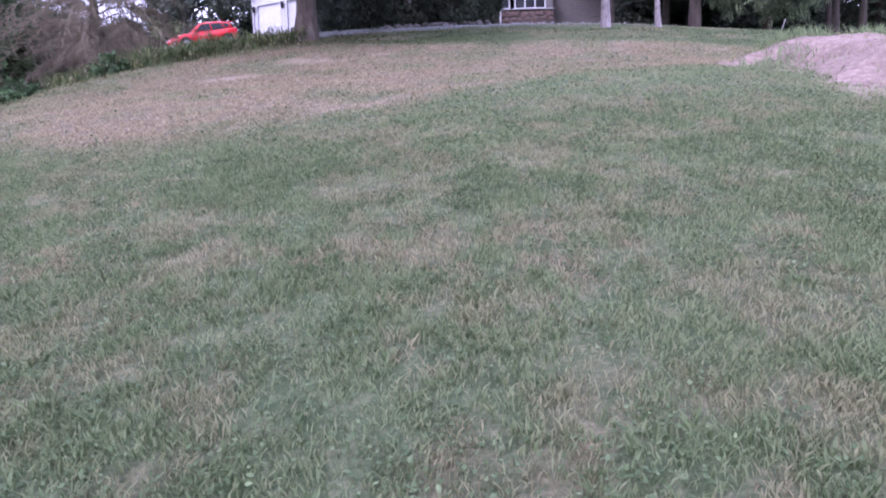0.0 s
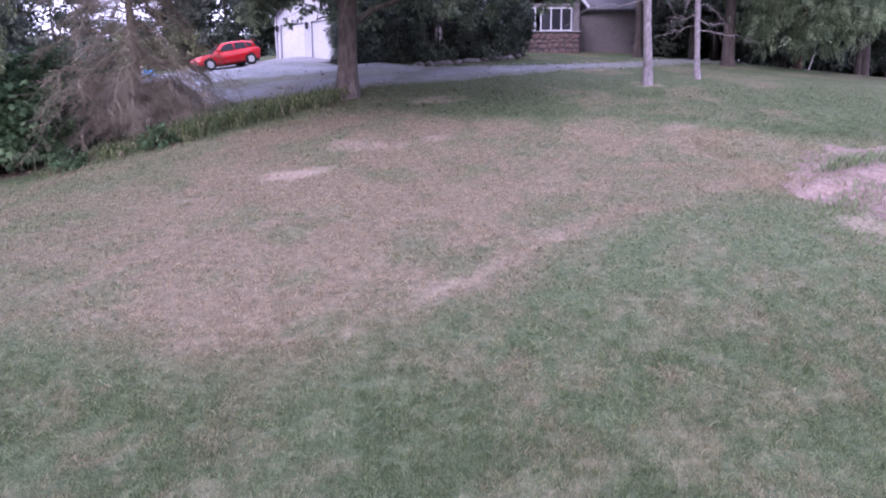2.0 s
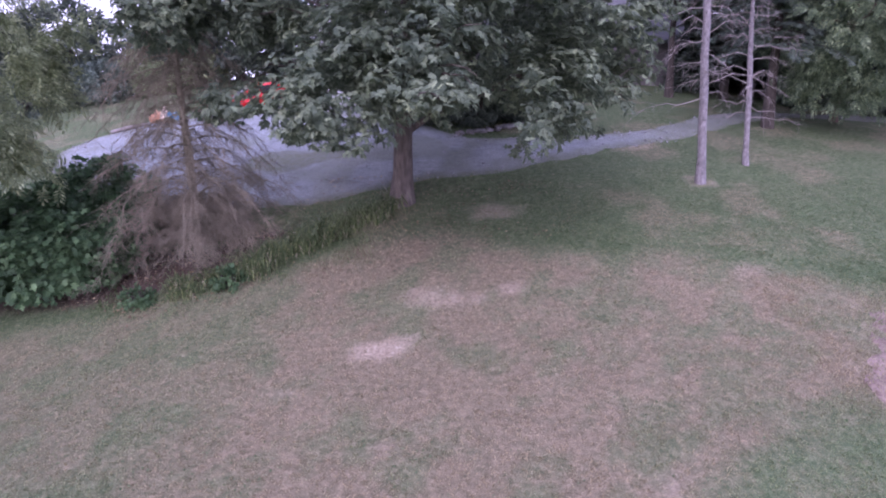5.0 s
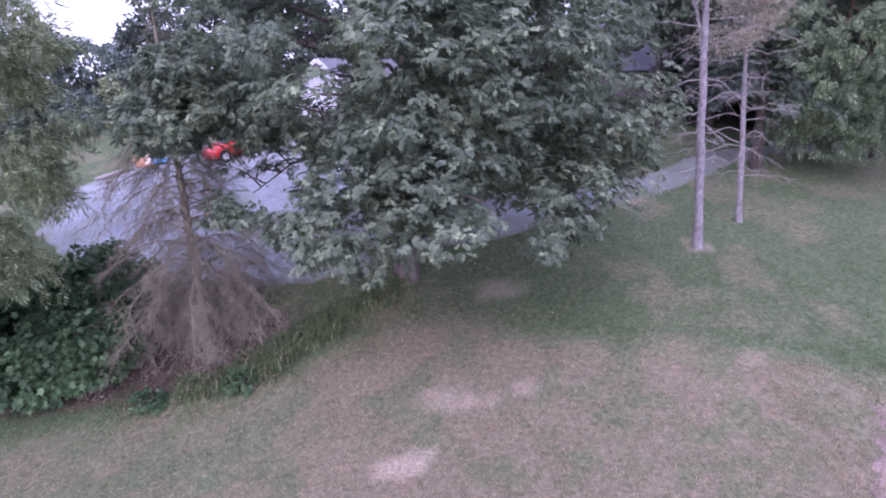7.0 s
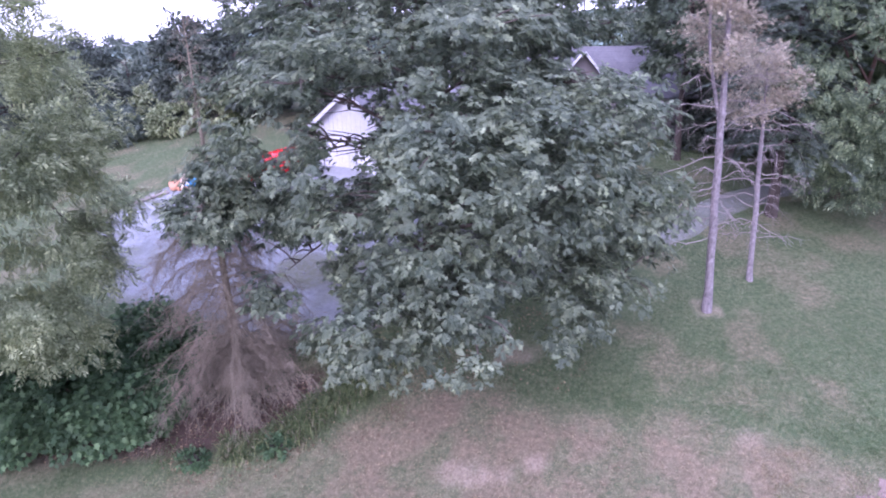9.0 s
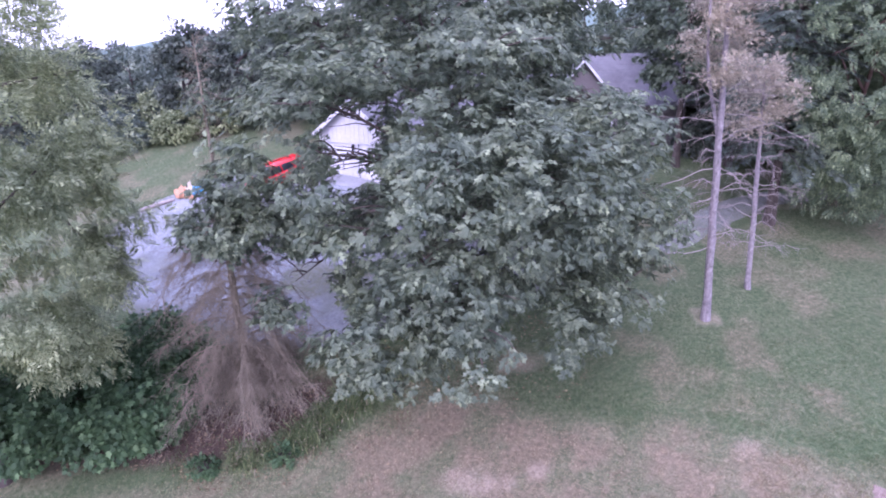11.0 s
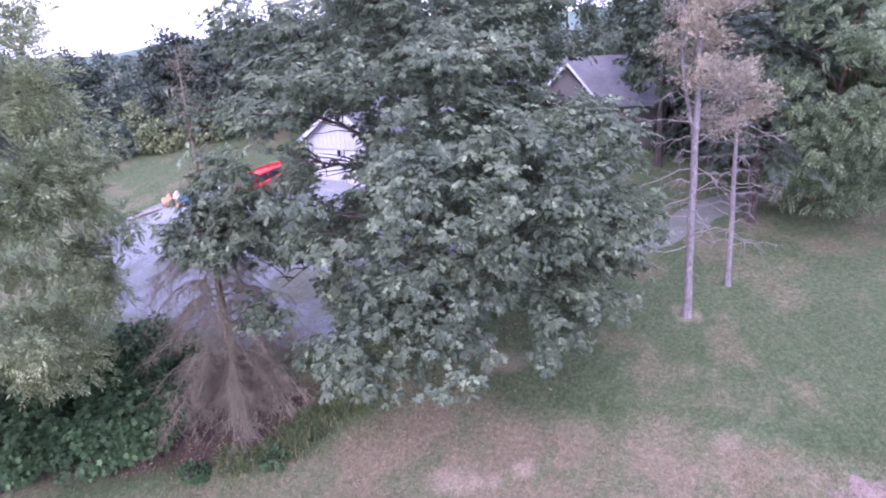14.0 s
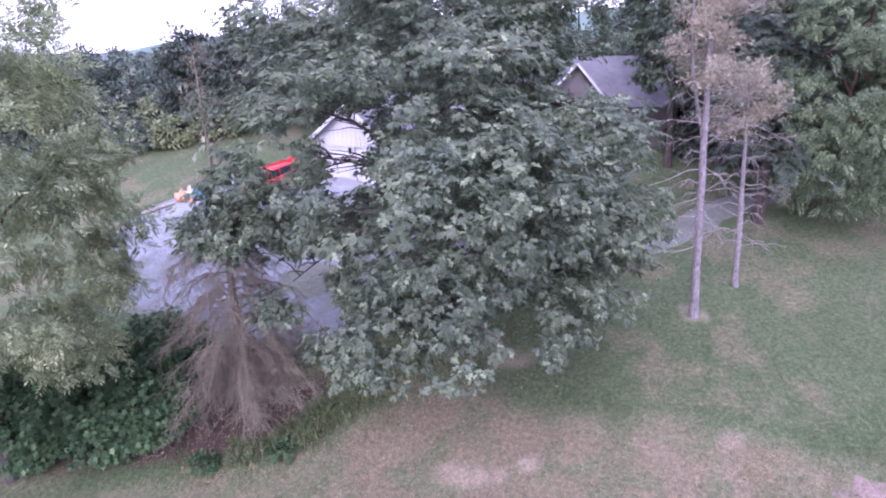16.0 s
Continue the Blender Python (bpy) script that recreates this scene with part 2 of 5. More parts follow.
def ramp(nodes, links, source, stops):
    r = nodes.new("ShaderNodeValToRGB")
    while len(r.color_ramp.elements) < len(stops):
        r.color_ramp.elements.new(0.5)
    for e, (p, c) in zip(r.color_ramp.elements, stops):
        e.position, e.color = p, (*c, 1)
    links.new(source, r.inputs[0])
    return r.outputs[0]


def noise_of(nodes, links, scale, detail=4.0, rough=0.6, stretch=None):
    n = nodes.new("ShaderNodeTexNoise")
    n.inputs["Scale"].default_value, n.inputs["Detail"].default_value, n.inputs["Roughness"].default_value = scale, detail, rough
    co = nodes.new("ShaderNodeTexCoord").outputs["Object"]
    if stretch:
        mp = nodes.new("ShaderNodeMapping")
        mp.inputs["Scale"].default_value = stretch
        links.new(co, mp.inputs[0])
        co = mp.outputs[0]
    links.new(co, n.inputs["Vector"])
    return n.outputs["Fac"]


def mixed(nodes, links, factor, a, b, kind="MIX"):
    m = nodes.new("ShaderNodeMixRGB")
    m.blend_type = kind
    for socket, value in zip(m.inputs, (factor, a, b)):
        if isinstance(value, (int, float)):
            socket.default_value = value
        elif isinstance(value, tuple):
            socket.default_value = (*value, 1)
        else:
            links.new(value, socket)
    return m.outputs[0]


def bumped(nodes, links, b, height, strength, distance):
    k = nodes.new("ShaderNodeBump")
    k.inputs["Strength"].default_value, k.inputs["Distance"].default_value = strength, distance
    links.new(height, k.inputs["Height"])
    links.new(k.outputs[0], b.inputs["Normal"])


def speckled(name, stops, scale, rough=0.85, bump=0.4, distance=0.01, large=0.6, stretch=None, metal=0.0, tint=0.35):
    """A surface with grain at one scale and stains at a larger one."""
    m, nodes, links, b = material(name, rough, metal)
    fine = noise_of(nodes, links, scale, 6, 0.65, stretch)
    coarse = noise_of(nodes, links, large, 3, 0.6)
    colour = ramp(nodes, links, fine, stops)
    shade = ramp(nodes, links, coarse, [(0.3, (1 - tint,) * 3), (0.7, (1.0, 1.0, 1.0))])
    links.new(mixed(nodes, links, 1.0, colour, shade, "MULTIPLY"), b.inputs["Base Color"])
    if bump:
        bumped(nodes, links, b, fine, bump, distance)
    return m


def leafy(name, dark, mid, light, gloss=0.45, through_light=0.25):
    """Leaves: each a shade of its own, clumps of slightly different green, some light through the blade."""
    m, nodes, links, b = material(name, gloss)
    island = nodes.new("ShaderNodeNewGeometry").outputs["Random Per Island"]
    colour = ramp(nodes, links, island, [(0.0, dark), (0.55, mid), (0.93, light), (1.0, tuple(min(1, 1.5 * v) for v in light))])
    patch = ramp(nodes, links, noise_of(nodes, links, 0.55, 2), [(0.3, (0.72, 0.78, 0.8)), (0.7, (1.1, 1.1, 1.0))])
    colour = mixed(nodes, links, 1.0, colour, patch, "MULTIPLY")
    links.new(colour, b.inputs["Base Color"])
    back = nodes.new("ShaderNodeBsdfTranslucent")
    links.new(colour, back.inputs[0])
    mix = nodes.new("ShaderNodeMixShader")
    mix.inputs[0].default_value = through_light
    links.new(b.outputs[0], mix.inputs[1])
    links.new(back.outputs[0], mix.inputs[2])
    links.new(mix.outputs[0], nodes["Material Output"].inputs[0])
    return m


GREENS = [(0.2, (0.05, 0.08, 0.036)), (0.55, (0.102, 0.15, 0.074)), (0.9, (0.198, 0.258, 0.138))]
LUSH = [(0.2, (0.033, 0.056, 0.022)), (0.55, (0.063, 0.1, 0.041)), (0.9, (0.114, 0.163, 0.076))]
STRAWS = [(0.2, (0.112, 0.092, 0.06)), (0.55, (0.21, 0.175, 0.117)), (0.9, (0.35, 0.3, 0.203))]


def attribute(nodes, name):
    k = nodes.new("ShaderNodeAttribute")
    k.attribute_name = name
    return k.outputs["Fac"]


def lawn_material():
    """Turf seen from above: tufts, thatch and straw at several sizes."""
    m, nodes, links, b = material("lawn", 0.95)
    fine, tufts, drifts = noise_of(nodes, links, 38, 6, 0.75), noise_of(nodes, links, 7, 5, 0.7), noise_of(nodes, links, 1.6, 4, 0.6)
    pick = mixed(nodes, links, 0.45, fine, tufts)
    dry = attribute(nodes, "dry")
    for source, amount in ((fine, 1.2), (tufts, 1.2), (drifts, 0.35)):
        k = nodes.new("ShaderNodeMath")
        k.operation = "MULTIPLY_ADD"
        links.new(source, k.inputs[0])
        k.inputs[1].default_value = amount
        k2 = nodes.new("ShaderNodeMath")
        k2.operation = "SUBTRACT"
        links.new(dry, k2.inputs[0])
        k2.inputs[1].default_value = 0.5 * amount
        links.new(k2.outputs[0], k.inputs[2])
        dry = k.outputs[0]
    k = nodes.new("ShaderNodeClamp")
    links.new(dry, k.inputs[0])
    spread_pick = nodes.new("ShaderNodeMapRange")
    spread_pick.inputs["From Min"].default_value, spread_pick.inputs["From Max"].default_value = 0.3, 0.7
    links.new(pick, spread_pick.inputs[0])
    pick = spread_pick.outputs[0]
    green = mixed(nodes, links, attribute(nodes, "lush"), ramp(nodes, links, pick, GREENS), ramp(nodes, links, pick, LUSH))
    colour = mixed(nodes, links, k.outputs[0], green, ramp(nodes, links, pick, STRAWS))
    soil = ramp(nodes, links, noise_of(nodes, links, 14, 6, 0.7), [(0.3, (0.2, 0.15, 0.11)), (0.5, (0.36, 0.295, 0.225)), (0.75, (0.56, 0.48, 0.385))])
    colour = mixed(nodes, links, attribute(nodes, "bare"), colour, soil)
    bark = ramp(nodes, links, noise_of(nodes, links, 22, 6, 0.75), [(0.3, (0.035, 0.024, 0.02)), (0.6, (0.085, 0.06, 0.048)), (0.8, (0.17, 0.125, 0.1))])
    links.new(mixed(nodes, links, attribute(nodes, "mulch"), colour, bark), b.inputs["Base Color"])
    bumped(nodes, links, b, pick, 0.8, 0.04)
    return m


def blade_material():
    m, nodes, links, b = material("grass_blade", 0.6)
    island = nodes.new("ShaderNodeNewGeometry").outputs["Random Per Island"]
    squeeze = nodes.new("ShaderNodeMapRange")
    squeeze.inputs["To Min"].default_value, squeeze.inputs["To Max"].default_value = 0.4, 1.2
    links.new(island, squeeze.inputs[0])
    pick = squeeze.outputs[0]
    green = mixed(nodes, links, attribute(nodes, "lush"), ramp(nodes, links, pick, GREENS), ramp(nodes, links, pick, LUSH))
    colour = mixed(nodes, links, attribute(nodes, "dry"), green, ramp(nodes, links, pick, STRAWS))
    colour = mixed(nodes, links, 1.0, colour, (1.25, 1.25, 1.22), "MULTIPLY")
    links.new(colour, b.inputs["Base Color"])
    back = nodes.new("ShaderNodeBsdfTranslucent")
    links.new(colour, back.inputs[0])
    mix = nodes.new("ShaderNodeMixShader")
    mix.inputs[0].default_value = 0.6
    links.new(b.outputs[0], mix.inputs[1])
    links.new(back.outputs[0], mix.inputs[2])
    links.new(mix.outputs[0], nodes["Material Output"].inputs[0])
    return m


LAWN, BLADE = lawn_material(), blade_material()


def gravel_material():
    """Crushed stone, driven-in stains, and thin green growth where wheels do not pass."""
    m, nodes, links, b = material("gravel", 0.95)
    fine, mid, coarse = noise_of(nodes, links, 30, 6, 0.75), noise_of(nodes, links, 5, 5, 0.65), noise_of(nodes, links, 0.6, 4, 0.6)
    stone = ramp(nodes, links, fine, [(0.3, (0.1, 0.11, 0.118)), (0.5, (0.242, 0.262, 0.278)), (0.7, (0.445, 0.475, 0.498))])
    stain = ramp(nodes, links, mixed(nodes, links, 0.5, mid, coarse), [(0.36, (0.6, 0.6, 0.6)), (0.5, (0.95, 0.95, 0.95)), (0.66, (1.15, 1.15, 1.15))])
    stone = mixed(nodes, links, 1.0, stone, stain, "MULTIPLY")
    growth = ramp(nodes, links, fine, [(0.3, (0.08, 0.09, 0.06)), (0.7, (0.2, 0.21, 0.15))])
    amount = nodes.new("ShaderNodeMath")
    amount.operation = "MULTIPLY"
    links.new(attribute(nodes, "weedy"), amount.inputs[0])
    links.new(ramp(nodes, links, mid, [(0.35, (0.5, 0.5, 0.5)), (0.6, (1.0, 1.0, 1.0))]), amount.inputs[1])
    links.new(mixed(nodes, links, amount.outputs[0], stone, growth), b.inputs["Base Color"])
    bumped(nodes, links, b, mixed(nodes, links, 0.4, fine, mid), 1.0, 0.05)
    return m


GRAVEL = gravel_material()
OAK_LEAF = leafy("oak_leaf", (0.106, 0.138, 0.098), (0.168, 0.21, 0.147), (0.258, 0.305, 0.205), 0.52, 0.42)
PALE_LEAF = leafy("pale_leaf", (0.15, 0.187, 0.1), (0.265, 0.305, 0.168), (0.41, 0.45, 0.27), 0.6, 0.38)
SHRUB_LEAF = leafy("shrub_leaf", (0.05, 0.095, 0.047), (0.077, 0.142, 0.068), (0.125, 0.203, 0.1), 0.6, 0.38)
WOOD_LEAF = leafy("wood_leaf", (0.078, 0.105, 0.075), (0.125, 0.165, 0.112), (0.185, 0.232, 0.16), 0.6, 0.35)
# bluer green; on the far wood trees it stands in for distance haze
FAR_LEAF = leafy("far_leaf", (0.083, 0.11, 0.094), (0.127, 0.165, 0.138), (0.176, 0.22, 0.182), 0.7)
DARK_LEAF = leafy("dark_leaf", (0.056, 0.073, 0.06), (0.09, 0.113, 0.092), (0.14, 0.168, 0.132), 0.7, 0.35)
FROND_LEAF = leafy("frond_leaf", (0.122, 0.168, 0.11), (0.188, 0.248, 0.156), (0.3, 0.365, 0.22), 0.6, 0.4)
DEAD_NEEDLE = leafy("dead_needle", (0.28, 0.235, 0.185), (0.42, 0.365, 0.29), (0.58, 0.52, 0.42), 0.9, 0.3)
OAK_BARK = speckled("oak_bark", [(0.3, (0.06, 0.05, 0.045)), (0.55, (0.15, 0.125, 0.11)), (0.8, (0.24, 0.205, 0.185))], 9, 0.95, 1.0, 0.03, 0.7, (1, 1, 0.25))
PINE_BARK = speckled("pine_bark", [(0.3, (0.15, 0.135, 0.14)), (0.55, (0.28, 0.255, 0.27)), (0.8, (0.44, 0.41, 0.43))], 14, 0.95, 0.8, 0.02, 2.0, (1, 1, 0.5))
DARK_BARK = speckled("dark_bark", [(0.3, (0.04, 0.034, 0.03)), (0.6, (0.1, 0.083, 0.075)), (0.85, (0.16, 0.135, 0.12))], 9, 0.95, 1.0, 0.03, 0.7, (1, 1, 0.25))
RED_BARK = speckled("red_bark", [(0.3, (0.08, 0.05, 0.042)), (0.6, (0.16, 0.105, 0.09)), (0.85, (0.24, 0.17, 0.15))], 12, 0.95, 1.0, 0.02, 0.9, (1, 1, 0.15))
SPRUCE_WOOD = speckled("spruce_wood", [(0.3, (0.155, 0.135, 0.1)), (0.6, (0.31, 0.274, 0.21)), (0.85, (0.47, 0.42, 0.335))], 12, 0.95, 0.5, 0.02, 0.8)
BARE_TWIG = speckled("bare_twig", [(0.3, (0.24, 0.21, 0.2)), (0.6, (0.4, 0.36, 0.35)), (0.85, (0.52, 0.48, 0.47))], 12, 0.95, 0.3, 0.01, 0.8)
SOIL = speckled("soil", [(0.3, (0.165, 0.12, 0.1)), (0.55, (0.285, 0.22, 0.19)), (0.8, (0.41, 0.335, 0.295))], 11, 0.95, 0.9, 0.04, 0.8)
WHITE_PAINT = speckled("white_paint", [(0.3, (0.5, 0.51, 0.545)), (0.7, (0.585, 0.595, 0.63))], 6, 0.55, 0.1, 0.005, 0.5, tint=0.14)
DOOR_PAINT = speckled("door_paint", [(0.3, (0.55, 0.56, 0.59)), (0.7, (0.63, 0.64, 0.67))], 6, 0.45, 0.05, 0.005, 0.4, tint=0.1)
BEIGE = speckled("beige_siding", [(0.3, (0.14, 0.128, 0.13)), (0.7, (0.185, 0.172, 0.175))], 6, 0.7, 0.1, 0.005, 0.5, tint=0.2)
SHINGLE = speckled("shingle", [(0.3, (0.125, 0.125, 0.142)), (0.55, (0.19, 0.19, 0.212)), (0.8, (0.27, 0.27, 0.3))], 16, 0.9, 0.6, 0.01, 0.9)
FIELD_STONE = speckled("field_stone", [(0.3, (0.1, 0.07, 0.064)), (0.55, (0.165, 0.115, 0.105)), (0.8, (0.26, 0.2, 0.185))], 3, 0.9, 0.6, 0.02, 1.3)
MORTAR = speckled("mortar", [(0.3, (0.07, 0.058, 0.055)), (0.7, (0.12, 0.1, 0.095))], 20, 0.95, 0.4, 0.01)
CONCRETE = speckled("concrete", [(0.3, (0.24, 0.25, 0.262)), (0.7, (0.36, 0.37, 0.382))], 12, 0.9, 0.3, 0.01, 0.6)
DARK_METAL = speckled("dark_metal", [(0.3, (0.03, 0.03, 0.032)), (0.7, (0.06, 0.06, 0.065))], 10, 0.5, 0.1, 0.005, metal=0.6)
ROCK = speckled("rock", [(0.3, (0.13, 0.12, 0.12)), (0.7, (0.32, 0.3, 0.3))], 7, 0.9, 0.6, 0.02)
HILL = speckled("wooded_hill", [(0.3, (0.13, 0.195, 0.17)), (0.7, (0.175, 0.25, 0.215))], 0.02, 1.0, 0.3, 3.0, 0.004)


def glass_material():
    m, nodes, links, b = material("glass", 0.04)
    b.inputs["Base Color"].default_value = (0.02, 0.023, 0.027, 1)
    b.inputs["Specular IOR Level"].default_value = 0.2
    return m


def paint_material(name, colour, rough=0.25, coat=0.6):
    m, nodes, links, b = material(name, rough)
    links.new(ramp(nodes, links, noise_of(nodes, links, 1.5, 3), [(0.3, tuple(0.9 * v for v in colour)), (0.7, colour)]), b.inputs["Base Color"])
    b.inputs["Coat Weight"].default_value, b.inputs["Coat Roughness"].default_value = coat, 0.08
    return m


WHITE_STAKE = speckled("white_stake", [(0.3, (0.6, 0.6, 0.6)), (0.7, (0.75, 0.75, 0.75))], 12, 0.7, 0.2, 0.005)
GLASS = glass_material()
CAR_RED = paint_material("car_red", (0.62, 0.012, 0.014))
TYRE = speckled("tyre", [(0.3, (0.012, 0.012, 0.013)), (0.7, (0.03, 0.03, 0.032))], 30, 0.85, 0.2, 0.003)
ALLOY = speckled("alloy", [(0.3, (0.62, 0.62, 0.64)), (0.7, (0.78, 0.78, 0.8))], 9, 0.35, 0.0, metal=0.15)
BLACK_TRIM = speckled("black_trim", [(0.3, (0.015, 0.015, 0.016)), (0.7, (0.03, 0.03, 0.032))], 20, 0.6, 0.1, 0.003)
LAMP_GLASS = paint_material("lamp_glass", (0.7, 0.7, 0.72), 0.15)
TAIL_GLASS = paint_material("tail_glass", (0.35, 0.01, 0.012), 0.15)
BLUE_CLOTH = paint_material("blue_cloth", (0.05, 0.32, 0.58), 0.5, 0.2)
ORANGE_CLOTH = paint_material("orange_cloth", (0.6, 0.31, 0.19), 0.6, 0.1)
PALE_CLOTH = paint_material("pale_cloth", (0.75, 0.62, 0.5), 0.6, 0.1)

# ---- the ground, one sheet to the horizon ----
def spread(lo, hi, step, far, growth):
    """Even steps from lo to hi, then ever longer ones out to far on both sides."""
    out, s, v = [], step, hi
    while v < far:
        s *= growth
        v += s
        out.append(v)
    low, s, v = [], step, lo
    while v > -far:
        s *= growth
        v -= s
        low.append(v)
    return np.array(low[::-1] + list(np.arange(lo, hi + step / 2, step)) + out)


def sheet(name, xs, ys, height, keep=None, attributes=None):
    x, y = np.meshgrid(xs, ys, indexing="ij")
    verts = np.stack([x, y, height(x, y)], -1).reshape(-1, 3)
    i, k = np.meshgrid(np.arange(len(xs) - 1), np.arange(len(ys) - 1), indexing="ij")
    n = len(ys)
    quads = np.stack([i * n + k, (i + 1) * n + k, (i + 1) * n + k + 1, i * n + k + 1], -1).reshape(-1, 4)
    if keep is not None:
        quads = quads[keep(verts[quads].mean(1)[:, 0], verts[quads].mean(1)[:, 1])]
        used, inverse = np.unique(quads, return_inverse=True)
        verts, quads = verts[used], inverse.reshape(-1, 4)
    extra = {key: f(verts[:, 0], verts[:, 1]) for key, f in (attributes or {}).items()}
    return mesh_from(name, verts, quads, 4, extra, smooth=True)


gx, gy = spread(-26, 24, 0.25, 2600, 1.12), spread(-4, 46, 0.25, 2600, 1.12)
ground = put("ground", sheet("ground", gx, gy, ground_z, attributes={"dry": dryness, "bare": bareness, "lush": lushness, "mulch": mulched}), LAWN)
tagged(ground, "sloping mown lawn, green with dry straw-coloured patches", "lawn", kind="structure")

# ---- gravel drive and yard ----
DRIVE = [(-7.6, 21.9), (-5.6, 22.7), (-3.9, 23.5), (-1.7, 23.8), (0.4, 24.6), (2.7, 25.8), (5.2, 26.9), (7.4, 28.0), (10.2, 30.4), (14.0, 32.6), (20.0, 35.0),
         (34.0, 39.0), (34.0, 40.4), (20.0, 36.6), (13.0, 34.0), (9.0, 31.4), (5.7, 29.0), (3.1, 27.9), (0.7, 27.7), (-2.1, 27.9), (-4.6, 31.0), (-5.4, 36.6),
         (-10.6, 39.2), (-14.0, 39.8), (-17.0, 38.2), (-20.2, 36.6), (-21.3, 34.6), (-21.4, 32.4), (-20.2, 28.8), (-18.0, 26.2), (-15.8, 24.8), (-13.0, 23.6), (-10.5, 22.4)]


def inside_by(x, y, outline):
    """How far inside the outline a point lies (outside: minus)."""
    x, y = np.asarray(x, float), np.asarray(y, float)
    inside, best = np.zeros(x.shape, bool), np.full(x.shape, 1e9)
    for (ax, ay), (bx, by) in zip(outline, outline[1:] + outline[:1]):
        cross = (ay > y) != (by > y)
        inside ^= cross & (x < (bx - ax) * (y - ay) / (by - ay + 1e-12) + ax)
        t = np.clip(((x - ax) * (bx - ax) + (y - ay) * (by - ay)) / ((bx - ax) ** 2 + (by - ay) ** 2), 0, 1)
        best = np.minimum(best, np.hypot(x - ax - t * (bx - ax), y - ay - t * (by - ay)))
    return np.where(inside, best, -best)


def drive_z(x, y):
    d = inside_by(x, y, DRIVE) + 0.7 * (fbm(x, y, 1.1, 60) - 0.5)
    lift = np.clip(0.22 * d, -0.08, 0.05) + 0.03 * (fbm(x, y, 0.9, 61) - 0.5) * ease(0, 0.6, d)
    return ground_z(x, y) + lift


def weedy(x, y):
    """Growth at the edges of the gravel, along the middle of the narrow drive and in one patch of the yard."""
    d = inside_by(x, y, DRIVE)
    edge = ease(0.9, -0.1, d + 1.2 * (fbm(x, y, 0.8, 62) - 0.5))
    middle = ease(0.6, 1.0, d) * ease(2.0, 4.5, x) * ease(0.25, 0.45, fbm(x, y, 0.9, 63))
    worn = 0.55 * ease(0.5, 0.68, fbm(x, y, 2.2, 64))
    patch = spot(x, y, -9.0, 26.4, 2.6, 1.0, 8, 0.9, 12)
    return np.clip(np.maximum.reduce([edge, 0.8 * middle, worn, patch, 0.8 * ease(3, 7, x)]), 0, 1)


drive = put("gravel_drive", sheet("gravel_drive", np.arange(-22.5, 35, 0.18), np.arange(21, 41.5, 0.18), drive_z, lambda x, y: inside_by(x, y, DRIVE) > -0.7, {"weedy": weedy}), GRAVEL)
tagged(drive, "pale grey gravel drive and turning yard", "driveway", kind="structure")

# ---- heap of dry earth ----
def heap_z(x, y):
    r = heap_reach(x, y) + 0.5 * (fbm(x, y, 1.6, 70) - 0.5)
    rough = 0.3 * (fbm(x, y, 1.5, 73) - 0.5) + 0.14 * (fbm(x, y, 0.5, 71) - 0.5) + 0.06 * (fbm(x, y, 0.16, 72, 2) - 0.5)
    return ground_z(x, y) - 0.06 + 0.62 * ease(1.0, 0.45, r) + rough * ease(1.0, 0.75, r)


heap = put("earth_mound", sheet("earth_mound", np.arange(4.8, 13.4, 0.09), np.arange(5.2, 16.6, 0.09), heap_z, lambda x, y: heap_reach(x, y) < 1.04), SOIL)
tagged(heap, "low mound of pale dry pinkish earth on the lawn", "earth mound")


# ---- grass ----
def blades(name, x, y, tall, wide, lean, r, label, material=BLADE, dry_shift=0.0, height=ground_z, lush_shift=0.0):
    n = len(x)
    z = height(x, y)
    a, b = r.random(n) * 2 * np.pi, r.random(n) * 2 * np.pi
    h, w, l = tall * (0.55 + 0.9 * r.random(n)), wide * (0.6 + 0.8 * r.random(n)), lean * (0.2 + r.random(n))
    side = np.stack([np.cos(a), np.sin(a), np.zeros(n)], 1) * w[:, None] / 2
    tip = np.stack([np.cos(b) * l * h, np.sin(b) * l * h, h], 1)
    root = np.stack([x, y, z - 0.01], 1)
    mid = root + tip * np.array([0.35, 0.35, 0.6])
    verts = np.stack([root, mid + side, root + tip, mid - side], 1).reshape(-1, 3)
    dry = np.clip(dryness(x, y) * 1.15 + dry_shift + 0.4 * (r.random(n) - 0.5), 0, 1)
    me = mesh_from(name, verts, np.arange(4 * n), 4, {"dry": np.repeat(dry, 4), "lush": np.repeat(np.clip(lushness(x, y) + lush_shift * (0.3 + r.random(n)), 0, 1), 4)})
    return tagged(put(name, me, material), label, "grass", kind="stuff")


def scatter(count, x0, x1, y0, y1, weight, r):
    x, y = x0 + (x1 - x0) * r.random(count), y0 + (y1 - y0) * r.random(count)
    keep = r.random(count) < weight(x, y)
    return x[keep], y[keep]


def tufty(x, y):
    """Grass stands in tufts, thin where it is dry or worn."""
    return (0.3 + 0.7 * ease(0.36, 0.6, fbm(x, y, 0.16, 80, 2))) * (1 - 0.9 * bareness(x, y)) * (1 - 0.9 * mulched(x, y)) * (1 - 0.35 * dryness(x, y))


